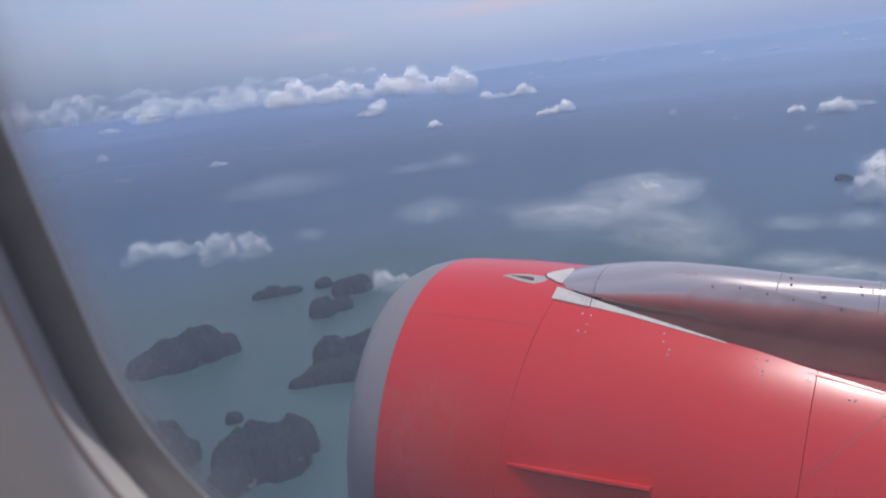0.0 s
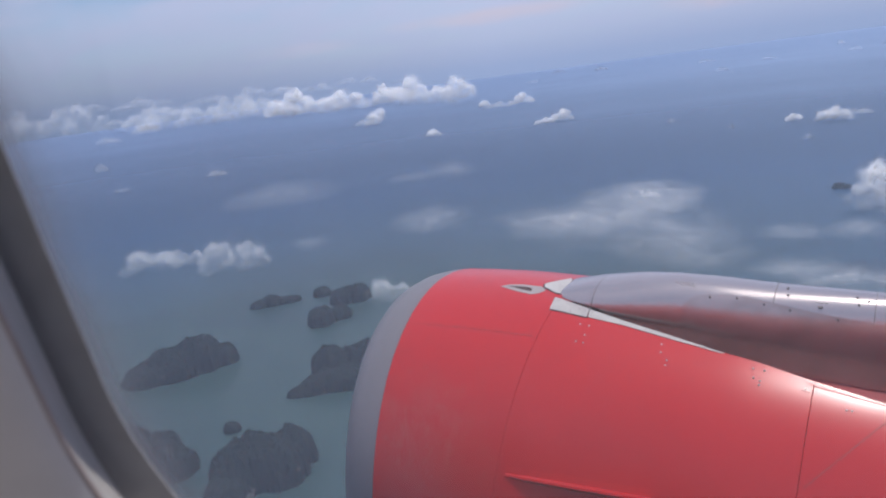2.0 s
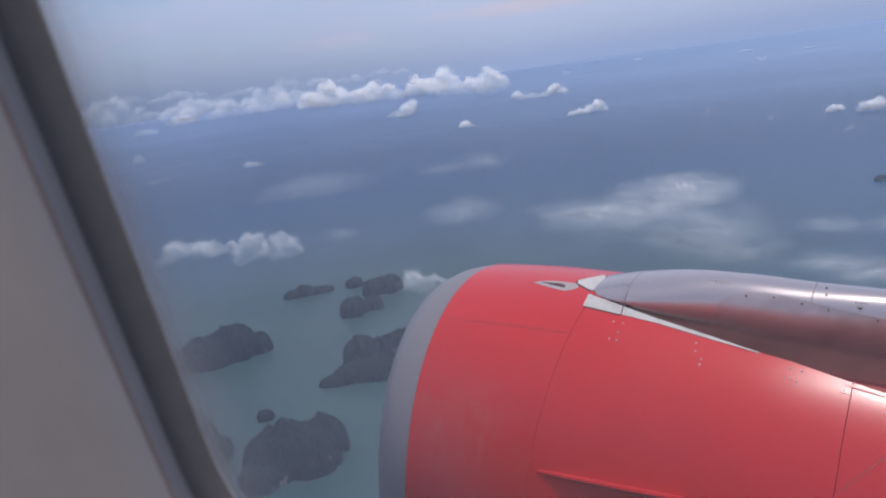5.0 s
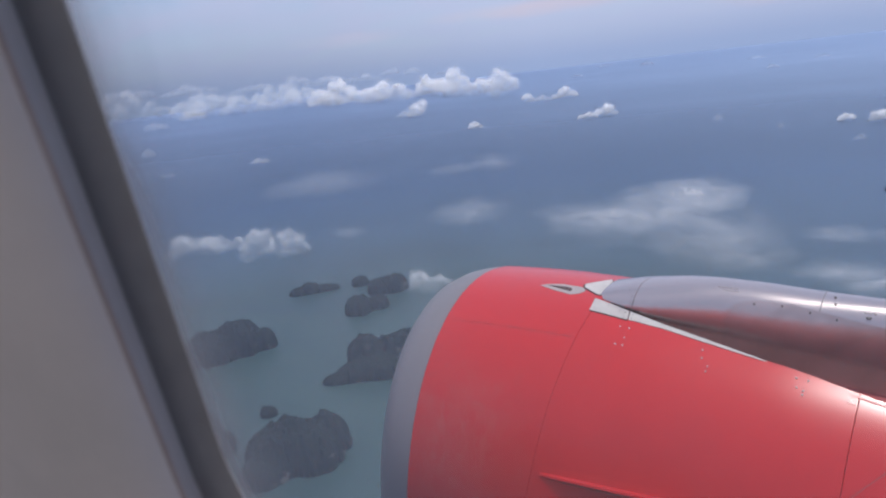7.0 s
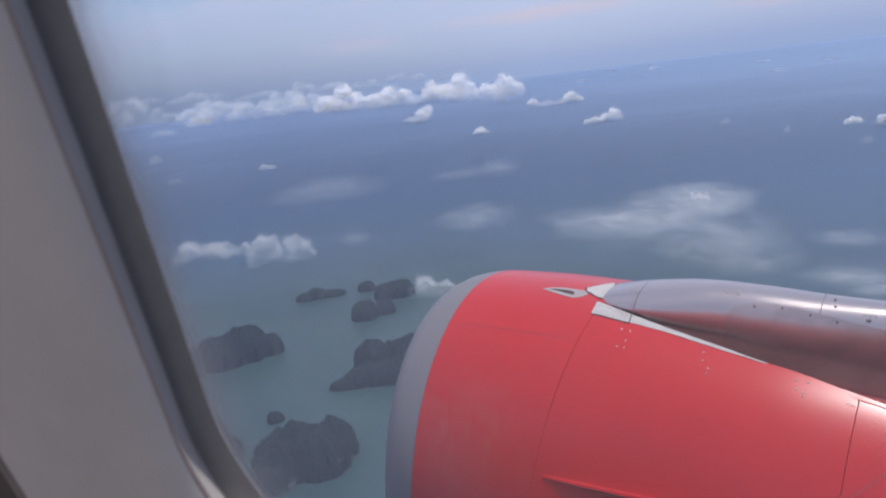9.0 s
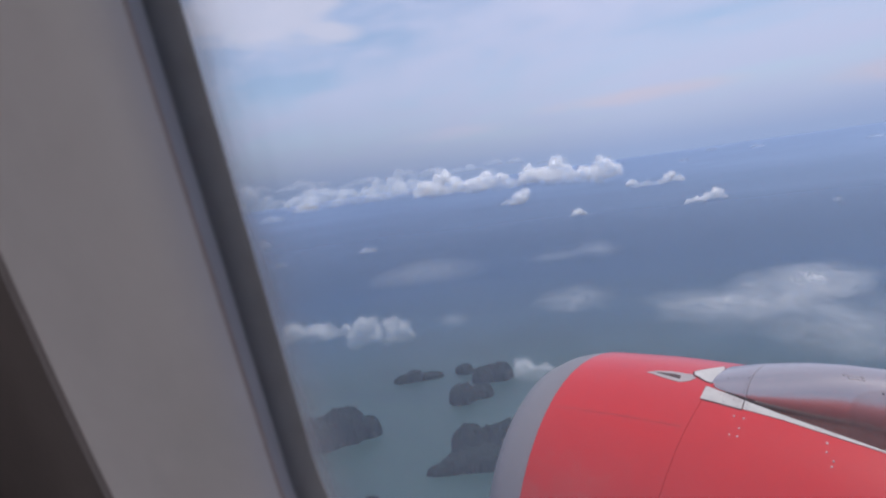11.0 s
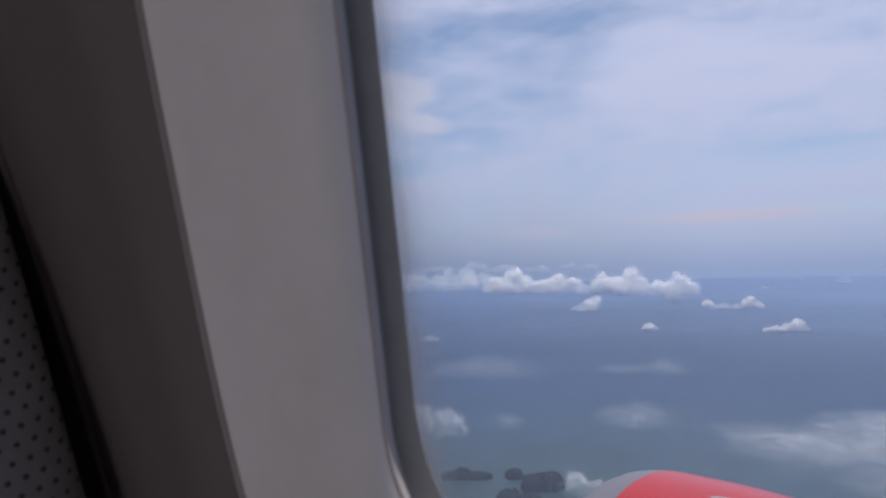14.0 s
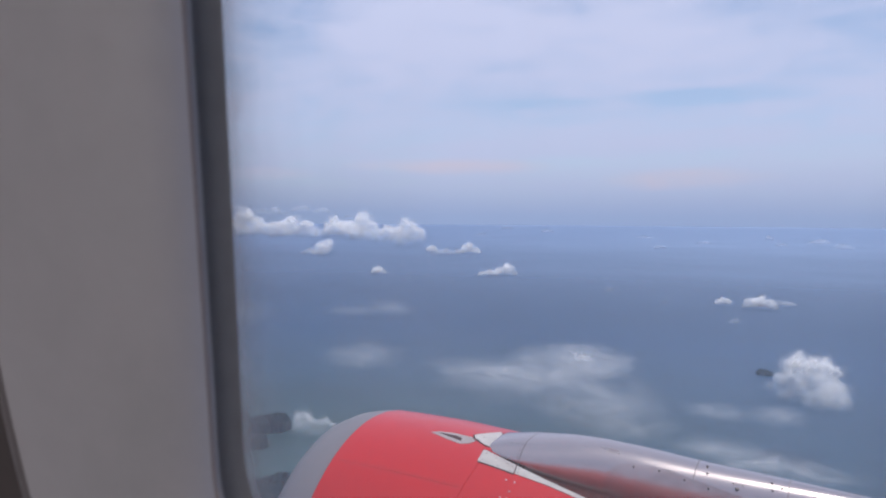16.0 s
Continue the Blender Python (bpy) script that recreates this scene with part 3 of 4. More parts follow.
BANK = [
    (-32.31, -1.04, 1.88, 1.93), (-33.95, -1.07, 2.22, 1.42), (-35.93, -0.55, 2.04, 2.09), (-37.34, -0.73, 3.60, 1.37),
    (-41.06, -0.69, 3.49, 1.49), (-44.46, -0.34, 2.51, 1.89), (-46.21, -0.46, 1.52, 1.06), (-49.01, -0.23, 3.34, 1.61),
    (-51.41, -0.13, 4.15, 1.75), (-53.85, -0.01, 4.02, 1.80), (-55.68, 0.02, 2.49, 1.55), (-57.72, 0.02, 2.41, 1.30), (-59.31, 0.33, 2.81, 1.73),
    (-61.01, 0.29, 2.59, 1.48), (-62.96, 0.29, 3.74, 1.60), (-42.85, -0.78, 3.00, 1.00), (-47.50, -0.45, 3.00, 1.15), (-45.60, -0.80, 3.00, 0.90), (-55.30, -0.74, 2.16, 0.78), (-57.92, -1.19, 1.73, 0.61),
]
# thinner vapour to the left, painting in the haze before that part
for i, (az, el, w, h) in enumerate(BANK):
    cumulus(az, el, w * 0.98, h * 1.12, 1750 - 25 * i, 20 + i, "heaped white cumulus in a bank near the horizon", FAINT if az < -56 else MIST if az < -47 else VAPOUR)
BACK = [
    (-45.70, 0.70, 2.80, 0.89), (-47.69, 0.85, 2.74, 0.80), (-40.64, 0.80, 1.41, 0.58), (-39.07, 0.63, 1.25, 0.50), (-50.84, 0.76, 3.41, 0.79),
    (-55.28, 1.02, 4.27, 0.77), (-59.45, 1.22, 3.98, 0.75), (-42.90, 0.55, 2.60, 0.60), (-36.20, 0.25, 2.40, 0.42),
]
for i, (az, el, w, h) in enumerate(BACK):
    cumulus(az, el - 0.1, w, h, 2300 + 40 * i, 220 + i, "thin hazy cumulus behind the cloud bank", FAINT)
SMALL = [
    (-38.83, -2.30, 1.78, 1.15), (-39.85, -2.58, 1.78, 0.44), (-34.79, -4.03, 1.20, 0.55), (-27.84, -2.37, 1.98, 0.78), (-29.60, -2.60, 2.33, 0.44),
    (-30.65, -2.37, 0.90, 0.53), (-25.00, -3.90, 1.63, 0.90), (-26.30, -4.17, 1.64, 0.54), (-51.15, -4.67, 1.53, 0.49), (-6.60, -5.77, 2.19, 0.96),
    (-9.03, -5.83, 1.12, 0.58), (-5.12, -5.80, 1.90, 0.40),
]
for i, (az, el, w, h) in enumerate(SMALL):
    cumulus(az, el, w, h, 1150 + 60 * i, 50 + i, mat=MIST if h < 0.5 else VAPOUR)
SPECKS = [
    (-58.75, -3.08, 0.95, 0.53), (-17.15, -5.24, 0.58, 0.52), (-13.07, -6.16, 0.42, 0.35), (-57.75, -4.76, 1.04, 0.39), (-8.21, -7.24, 0.76, 0.37),
    (-21.86, -0.94, 0.98, 0.31), (-24.86, -0.70, 0.80, 0.27), (-14.54, -1.32, 1.25, 0.26), (-13.54, -2.05, 0.90, 0.26), (-10.45, -1.67, 1.10, 0.22),
    (-6.09, -1.23, 0.52, 0.36), (-5.28, -1.72, 0.86, 0.25), (-2.94, -1.49, 1.55, 0.36), (-1.40, -1.71, 1.35, 0.52), (-26.91, -1.22, 0.90, 0.28),
]
for i, (az, el, w, h) in enumerate(SPECKS):
    cumulus(az, el, w, h, 3200, 80 + i, "far small cumulus low over the horizon", FAINT)
for i, row in enumerate([(-56.93, -9.89, 4.3, 1.75), (-52.36, -10.61, 2.75, 2.5), (-49.75, -11.05, 2.5, 2.2), (-54.51, -10.25, 2.6, 1.4)]):
    cumulus(*row, 230 - 4 * i, 101 + i, "ragged white cumulus low over the bay", MIST)
cumulus(-3.3, -10.4, 4.0, 3.7, 230, 105, "tall rounded white cumulus over open sea")
cumulus(-2.2, -11.9, 2.9, 1.9, 226, 106, "tall rounded white cumulus over open sea", MIST)
cumulus(-39.8, -15.3, 3.1, 2.0, 180, 113, "ragged white cumulus low over the bay", MIST)


def wisp(az, el, wide, high, seed, dense=0.5, turn=0.0, level=-34.0):
    """Three thin uneven sheets of vapour lying level, one over another; sizes in degrees as seen from the cabin."""
    dist = level / math.sin(radians(el))
    w, d = dist * radians(wide), dist * radians(high) / math.sin(radians(-el))
    bm = bmesh.new()
    n = 30
    for sheet in range(3):
        grid = [[bm.verts.new((2 * i / n - 1, 2 * j / n - 1, 0.05 * sheet + 0.06 * noise.noise(Vector((i * 0.2, j * 0.2, seed + 0.3 * sheet))))) for i in range(n + 1)] for j in range(n + 1)]
        for j in range(n):
            for i in range(n):
                bm.faces.new((grid[j][i], grid[j][i + 1], grid[j + 1][i + 1], grid[j + 1][i]))
    ob = new("cloud_veil", mesh_of("cloud_veil", bm, VEIL))
    ob.color = (dense, dense, dense, 1)
    ob.matrix_world = Matrix.Translation(far_place(az, el, dist)) @ pose(0, 0, 0, 0, 0, -az + turn) @ Matrix.Diagonal((w * 0.72, d * 0.72, min(w, d) * 0.25, 1))
    return tagged(ob, "thin torn veil of cloud over the sea", "cloud", "thin veils of cloud")


VEILS = [
    (-46.97, -6.95, 7.4, 1.5, 0.30, 0), (-35.75, -10.49, 5.0, 1.9, 0.42, 0), (-33.58, -6.94, 2.9, 1.2, 0.26, 6), (-36.61, -7.17, 4.6, 0.7, 0.20, 0), (-45.44, -10.95, 2.6, 0.9, 0.22, 0),
    (-19.6, -10.5, 7.6, 2.2, 0.95, 12), (-24.4, -11.8, 10.5, 2.6, 0.62, 18), (-20.49, -12.6, 13.0, 4.2, 0.30, 10), (-17.2, -14.07, 9.0, 3.0, 0.34, 0),
    (-5.11, -13.60, 3.2, 1.3, 0.42, 0), (-9.17, -13.76, 4.6, 1.1, 0.36, 0), (-5.92, -16.90, 9.6, 1.9, 0.60, -6), (-9.28, -16.16, 5.7, 1.3, 0.34, 0), (-15.64, -15.47, 6.6, 1.8, 0.20, 0),
]
for i, (az, el, w, h, dense, turn) in enumerate(VEILS):
    wisp(az, el, w, h, 130 + i, dense, turn, -32.0 - i * 0.4)


# ---- engine ----
OVAL = 1.07


def skin(x, theta, r):
    """A point of the nacelle: along the shaft, degrees from the top towards the cabin, radius."""
    t = radians(theta)
    lean = -0.13 * max(0.0, math.cos(t)) ** 2 * min(1.0, max(0.0, (-1.95 - x) / 0.5))
    return Vector((x + lean, -r * math.sin(t), OVAL * r * math.cos(t)))


PROFILE = [(-2.93, 0.93), (-2.92, 0.985), (-2.87, 1.045), (-2.78, 1.095), (-2.60, 1.142), (-2.2, 1.178), (-1.67, 1.19), (-0.8, 1.19), (0.0, 1.14), (1.1, 0.98)]


def radius(x):
    for (x0, r0), (x1, r1) in zip(PROFILE, PROFILE[1:]):
        if x <= x1:
            s = (x - x0) / (x1 - x0)
            return r0 + (r1 - r0) * s
    return PROFILE[-1][1]


def smooth_radius(x):
    return (radius(x - 0.08) + 2 * radius(x) + radius(x + 0.08)) / 4 if x > -2.5 else radius(x)


def shell(x0, x1, steps, thick=0.03, n=144, lift=0.0, cut=False):
    """A ring of cowling; with cut, open along the pylon."""
    loops = []
    xs = [x0 + (x1 - x0) * i / steps for i in range(steps + 1)]
    inner = lambda x: smooth_radius(x) - thick
    def ring(x, r):
        if not cut:
            return [skin(x, 360 * i / n, r) for i in range(n)]
        a = trim_angle(x)
        return [skin(x, a + (360 - 2 * a) * i / n, r) for i in range(n + 1)]
    loops.append(ring(x0, inner(x0)))
    loops.append(ring(x0, smooth_radius(x0) + lift - 0.0015))
    loops.append(ring(x0 + 0.0015, smooth_radius(x0 + 0.0015) + lift))
    for x in xs[1:-1]:
        loops.append(ring(x, smooth_radius(x) + lift))
    loops.append(ring(x1 - 0.0015, smooth_radius(x1 - 0.0015) + lift))
    loops.append(ring(x1, smooth_radius(x1) + lift - 0.0015))
    loops.append(ring(x1, inner(x1)))
    return loft(loops, closed=not cut)


def strip(points, width, thick, lift):
    """A thin band on the nacelle along (x, theta) points."""
    bm = bmesh.new()
    lo, hi = [], []
    for i, (x, t) in enumerate(points):
        a = skin(*points[max(0, i - 1)], smooth_radius(points[max(0, i - 1)][0]))
        b = skin(*points[min(len(points) - 1, i + 1)], smooth_radius(points[min(len(points) - 1, i + 1)][0]))
        p = skin(x, t, smooth_radius(x))
        out = Vector((0, p.y, p.z)).normalized()
        side = (b - a).normalized().cross(out) * width / 2
        lo.append([bm.verts.new(p + side - out * thick), bm.verts.new(p + side + out * lift), bm.verts.new(p - side + out * lift), bm.verts.new(p - side - out * thick)])
    for a, b in zip(lo, lo[1:]):
        for i in range(4):
            j = (i + 1) % 4
            bm.faces.new((a[i], a[j], b[j], b[i]))
    bm.faces.new(lo[0])
    bm.faces.new(list(reversed(lo[-1])))
    return bm


def patch(outline, thick, lift):
    """A plate on the nacelle with an outline of (x, theta) points."""
    bm = bmesh.new()
    top, low = [], []
    for x, t in outline:
        p = skin(x, t, smooth_radius(x))
        out = Vector((0, p.y, p.z)).normalized()
        top.append(bm.verts.new(p + out * lift))
        low.append(bm.verts.new(p - out * thick))
    bm.faces.new(top)
    bm.faces.new(list(reversed(low)))
    for i in range(len(top)):
        j = (i + 1) % len(top)
        bm.faces.new((top[i], low[i], low[j], top[j]))
    return bm


def dense(points, n):
    out = []
    for (x0, t0), (x1, t1) in zip(points, points[1:]):
        out += [(x0 + (x1 - x0) * i / n, t0 + (t1 - t0) * i / n) for i in range(n)]
    return out + [points[-1]]


TRIM = [(-1.90, 8.4), (-1.65, 13.6), (-1.446, 16.4), (-1.197, 19.1), (-0.914, 21.8), (-0.743, 22.9), (-0.53, 24.8), (-0.23, 26.9), (0.3, 28.0), (1.1, 29.0)]


def trim_angle(x):
    for (x0, t0), (x1, t1) in zip(TRIM, TRIM[1:]):
        if x <= x1:
            return t0 + (t1 - t0) * max(0.0, x - x0) / (x1 - x0)
    return TRIM[-1][1]


def build_engine():
    e = thing("jet_engine", ENGINE)
    tagged(e, "red jet engine nacelle with bare silver inlet lip", "jet engine")
    # inlet lip, rolled into the duct
    ring = lambda x, r: [skin(x, 360 * i / 144, r) for i in range(144)]
    part("inlet_lip", loft([ring(x, r) for x, r in [(-2.606, 1.100), (-2.604, 1.140), (-2.62, 1.1385), (-2.70, 1.12), (-2.78, 1.095), (-2.87, 1.045), (-2.915, 0.995), (-2.93, 0.95), (-2.925, 0.91), (-2.89, 0.875), (-2.80, 0.855), (-2.60, 0.85)]]), LIP, e, "bare silver metal inlet lip")
    part("inlet_duct", loft([ring(x, r) for x, r in [(-2.60, 0.85), (-2.3, 0.86), (-1.9, 0.875), (-1.75, 0.875)]]), SOOT, e, "dark inlet duct lining")
    part("liner", loft([ring(x, smooth_radius(x) - (0.02 if x < -1.9 else 0.20)) for x in (-2.6, -2.2, -1.9, -1.6, -1.2, -0.8, -0.45, 0.0, 0.5, 1.05)]), SEAM_RED, e)
    inlet = part("inlet_cowl", shell(-2.603, -1.8508, 12), CURLED_RED, e, "red cowl with painted pale curls")
    part("seam", strip(dense([(-2.55, 27.5), (-2.30, 27.2), (-1.87, 26.4)], 12), 0.005, 0.004, 0.0008), SEAM_RED, inlet, smooth=False)
    fan_cowl = part("fan_cowl", shell(-1.8492, -0.5010, 20, cut=True), RED, e)
    rear = part("reverser_cowl", shell(-0.4990, 1.1, 22, cut=True), RED, e)
    part("seam", strip(dense([(-0.10, 27.0), (-0.22, 32.0), (-0.34, 40.2), (-0.48, 49.0)], 8), 0.005, 0.004, 0.0008), SEAM_RED, rear, smooth=False)
    # core nozzle and plug behind
    ring2 = lambda x, r: [Vector((x, -r * math.sin(2 * math.pi * i / 64), r * math.cos(2 * math.pi * i / 64))) for i in range(64)]
    part("core_nozzle", loft([ring2(x, r) for x, r in [(0.9, 0.75), (1.3, 0.72), (1.9, 0.55), (1.9, 0.52), (1.4, 0.5)]]), SOOT, e)
    part("exhaust_plug", loft([ring2(x, r) for x, r in [(1.3, 0.36), (1.9, 0.32), (2.3, 0.14), (2.45, 0.02)]], cap=True), SOOT, e)
    # fan
    part("spinner", loft([ring2(x, r) for x, r in [(-2.35, 0.01), (-2.28, 0.10), (-2.1, 0.22), (-1.85, 0.30)]], cap=True), SOOT, e)
    blade = loft([[Vector((-1.86, -0.05 - 0.05 * s, 0.28 + 0.58 * s)), Vector((-1.76, 0.05 + 0.05 * s, 0.28 + 0.58 * s)), Vector((-1.755, 0.055 + 0.05 * s, 0.28 + 0.58 * s)), Vector((-1.855, -0.045 - 0.05 * s, 0.28 + 0.58 * s))] for s in (0, 0.5, 1)], cap=True)
    first = part("fan_blade", blade, LIP, e, smooth=False)
    for i in range(1, 24):
        b = new("fan_blade", first.data)
        b.parent = e
        b.matrix_local = Matrix.Rotation(2 * math.pi * i / 24, 4, "X")
    # strake on the inboard side
    pts = []
    for i in range(15):
        s = i / 14
        x = -1.80 + 0.72 * s
        t = 61.9 - 3.0 * s
        p = skin(x, t, smooth_radius(x))
        out = Vector((0, p.y, p.z)).normalized()
        up = Vector((0, out.z, -out.y))
        up = up if up.z > 0 else -up
        h = 0.062 * min(1.0, s * 1.7) ** 0.85 * (1 if s < 0.97 else 0.92)
        tk = 0.011
        pts.append([p - out * 0.01 + up * tk * 1.6, p + out * max(0.004, h) + up * tk * 0.5, p + out * max(0.004, h) - up * tk * 0.5, p - out * 0.01 - up * tk * 1.6])
    part("strake", loft(pts, cap=True), RED, e)
    # vent with a grey surround and dark slot
    vent = part("vent", patch(dense([(-2.20, 7.2), (-2.165, 5.6), (-2.10, 4.5), (-2.0, 4.5), (-1.966, 6.4), (-1.985, 8.6), (-2.02, 9.9), (-2.10, 9.0)], 2), 0.006, 0.002), GREY_PATCH, e, "grey teardrop vent surround")
    part("slot", patch([(-2.16, 6.5), (-2.07, 5.9), (-2.035, 6.6), (-2.03, 8.2), (-2.08, 7.6)], 0.004, 0.0035), DARK_GAP, vent, "dark vent slot")
    # pale fairings where the pylon leaves the cowl
    nose = part("nose_fairing", patch(dense([(-1.985, 4.6), (-2.0, 2.6), (-1.985, 1.0), (-1.912, -5.3), (-1.888, -3.5), (-1.872, 2.5), (-1.868, 7.6), (-1.90, 7.4)], 3), 0.004, 0.0045), WHITE_FAIRING, e, "pale grey triangular fairing", smooth=False)
    part("gap", patch(dense([(-1.992, 5.0), (-2.008, 2.6), (-1.992, 0.6), (-1.914, -5.9), (-1.880, -4.0), (-1.866, 2.5), (-1.862, 8.1), (-1.90, 7.9)], 3), 0.006, 0.0015), DARK_GAP, nose, smooth=False)
    corner = part("corner_fairing", patch(dense([(-1.866, 15.6), (-1.882, 9.8), (-1.65, 13.5), (-1.636, 17.0)], 6), 0.004, 0.003), WHITE_FAIRING, fan_cowl, "pale grey corner plate", smooth=False)
    part("gap", patch(dense([(-1.863, 16.1), (-1.888, 9.5), (-1.640, 13.2), (-1.630, 17.5)], 6), 0.006, 0.001), DARK_GAP, corner, smooth=False)
    part("edge_strip", patch(dense([(-1.642, 13.6), (-1.446, 16.2), (-1.197, 18.9), (-0.90, 22.1)], 6) + dense([(-0.914, 22.2), (-1.19, 20.1), (-1.433, 18.0), (-1.628, 17.0)], 6), 0.004, 0.003), WHITE_FAIRING, fan_cowl, "pale tapering sealing strip", smooth=False)
    part("hinge", patch([(-0.545, 25.8), (-0.506, 25.9), (-0.506, 28.3), (-0.545, 28.1)], 0.004, 0.0025), RED, fan_cowl, "red hinge plate", smooth=False)
    part("edge_strip", strip(dense([(-0.54, 26.0), (-0.23, 27.2), (0.4, 28.4)], 10), 0.010, 0.002, 0.003), RED, rear, smooth=False)
    dot = bmesh.new()
    bmesh.ops.create_uvsphere(dot, u_segments=8, v_segments=5, radius=0.005)
    rivet_mesh = mesh_of("rivet", dot, RIVET)
    for x, t in [(-1.65, 20.0), (-1.60, 20.1), (-1.60, 23.5), (-1.63, 26.0), (-1.59, 26.0), (-1.20, 22.5), (-1.19, 25.0), (-1.15, 27.0), (-1.15, 28.5), (-0.76, 25.0), (-0.71, 25.0), (-0.75, 27.5), (-0.72, 28.0), (-0.72, 29.0), (-1.77, 13.6), (-0.53, 27.6), (-0.36, 30.6), (-0.34, 30.5)]:
        r = new("rivet", rivet_mesh)
        r.parent = e
        r.location = skin(x, t, smooth_radius(x) + 0.001)
    for x, t in [(-1.85, 11.6), (-1.845, 14.6), (-1.78, 12.6), (-1.74, 15.6), (-1.70, 13.9), (-1.665, 14.4), (-1.66, 16.4), (-1.62, 14.9), (-1.615, 16.4), (-1.95, 2.6)]:
        r = new("fastener", rivet_dark)
        r.parent = e
        r.location = skin(x, t, smooth_radius(x) + 0.002)
        r.scale = (0.6, 0.6, 0.6)
    # pylon
    pylon = part("pylon", pylon_mesh([-1 + i / 16 for i in range(33)]), PYLON_METAL, e, "silver pylon fairing with panel joints")
    # added strip at the pylon foot; its dark brown holds the shadow there
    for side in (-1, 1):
        part("gutter", pylon_mesh([side * (0.995 + 0.025 * i) for i in range(6)]), FILLER, pylon, "added dark brown filler beside the pylon, shade in its colour")
    part("panel_joint", pylon_band(-0.740, -0.2, 0.36, 0.0045), JOINT, pylon)
    part("panel_joint", pylon_band(-0.30, -0.2, 0.48, 0.0035), JOINT, pylon)
    part("panel_joint", pylon_band(-1.66, -0.1, 0.85, 0.0018), JOINT, pylon)
    side = part("side_panel", pylon_panel(), PANEL_METAL, pylon, "dull brownish metal side panel")
    part("panel_joint", pylon_line(SIDE_EDGE, 0.0030), JOINT, pylon)
    part("access_hole", pylon_disc(-0.53, 0.35, 0.011), SOOT, side, "small dark round access hole")
    for x, s in [(-0.69, 0.06), (-0.68, 0.21), (-0.38, 0.14), (-0.37, 0.27), (-0.33, 0.20), (-1.04, 0.395), (-0.91, 0.36), (-0.78, 0.395), (-0.66, 0.435), (-0.45, 0.48)]:
        r = new("fastener", rivet_dark)
        r.parent = pylon
        r.location = pylon_point(x, s, 0.001)
    for x, s in [(-1.79, 0.38), (-1.75, 0.35), (-1.71, 0.33), (-1.675, 0.34), (-1.675, 0.52), (-1.675, 0.69)]:
        r = new("fastener", rivet_dark)
        r.parent = pylon
        r.location = pylon_point(x, s, 0.0005)
        r.scale = (0.55, 0.55, 0.55)
    # small stencilled rows that cannot be read
    for x0, s0, n in ((-1.235, 0.175, 5), (-1.205, 0.225, 4), (-0.555, 0.28, 3)):
        for i in range(n):
            part("stencil", pylon_line([(x0 + 0.021 * i, s0), (x0 + 0.013 + 0.021 * i, s0 + 0.004)], 0.007), STENCIL, pylon, smooth=False)
    return e


dot = bmesh.new()
bmesh.ops.create_uvsphere(dot, u_segments=8, v_segments=5, radius=0.006)
rivet_dark = mesh_of("fastener", dot, SOOT)

RIDGE = [(-1.92, 1.262), (-1.86, 1.282), (-1.70, 1.328), (-1.45, 1.378), (-1.26, 1.400), (-1.03, 1.408), (-0.75, 1.406), (-0.30, 1.420), (0.6, 1.446), (2.6, 1.50)]


def ridge_height(x):
    for (x0, z0), (x1, z1) in zip(RIDGE, RIDGE[1:]):
        if x <= x1:
            return z0 + (z1 - z0) * (x - x0) / (x1 - x0)
    return RIDGE[-1][1]


def pylon_point(x, s, lift=0.0):
    """A point of the pylon: s runs from 0 on the ridge to 1 where it meets the cowl, on the cabin side; negative on the far side."""
    t = trim_angle(min(x, 1.1))
    foot = skin(x, t, smooth_radius(min(x, 1.05)) - 0.006)
    grow = min(1.0, max(0.0, (x + 1.87) / 0.7))
    half, top = abs(foot.y) * (0.96 - 0.40 * grow), ridge_height(x)
    # past the shoulder it draws in again
    half -= 0.13 * max(0.0, min(x, 0.2) + 1.05)
    edge = foot.copy()
    foot.z -= 0.02 + 0.16 * grow
    a = min(1.0, abs(s)) * math.pi / 2
    y = half * math.sin(a) ** 0.76
    z = foot.z + (top - foot.z) * math.cos(a) ** 0.76
    if abs(s) > 1:
        # a shallow added filler out to the edge of the cowl
        f = min(1.0, (abs(s) - 1) / 0.12)
        y = half + (abs(edge.y) - half) * f
        z = foot.z + (edge.z - 0.03 - foot.z) * f ** 2
    p = Vector((x, -math.copysign(y, s), z))
    if lift:
        c = Vector((x, 0, foot.z - 0.2))
        p += (p - c).normalized() * lift
    return p


def pylon_mesh(ss):
    loops = []
    xs = [-1.872, -1.86, -1.83, -1.79, -1.75] + [-1.7 + 0.09 * i for i in range(32)] + [1.4, 2.0, 2.6]
    for x in xs:
        loops.append([pylon_point(x, s) for s in ss])
    return loft(loops, closed=False)


SIDE_EDGE = [(-1.178, 0.97), (-1.178, 0.80), (-1.177, 0.66), (-1.170, 0.56), (-1.155, 0.50), (-1.135, 0.44), (-1.100, 0.39), (-1.050, 0.355), (-0.970, 0.32), (-0.860, 0.315), (-0.740, 0.36), (-0.600, 0.41), (-0.480, 0.445), (-0.300, 0.48), (0.300, 0.55)]


def side_top(x):
    for (x0, s0), (x1, s1) in zip(SIDE_EDGE[2:], SIDE_EDGE[3:]):
        if x <= x1:
            return s0 + (s1 - s0) * max(0.0, x - x0) / (x1 - x0)
    return SIDE_EDGE[-1][1]


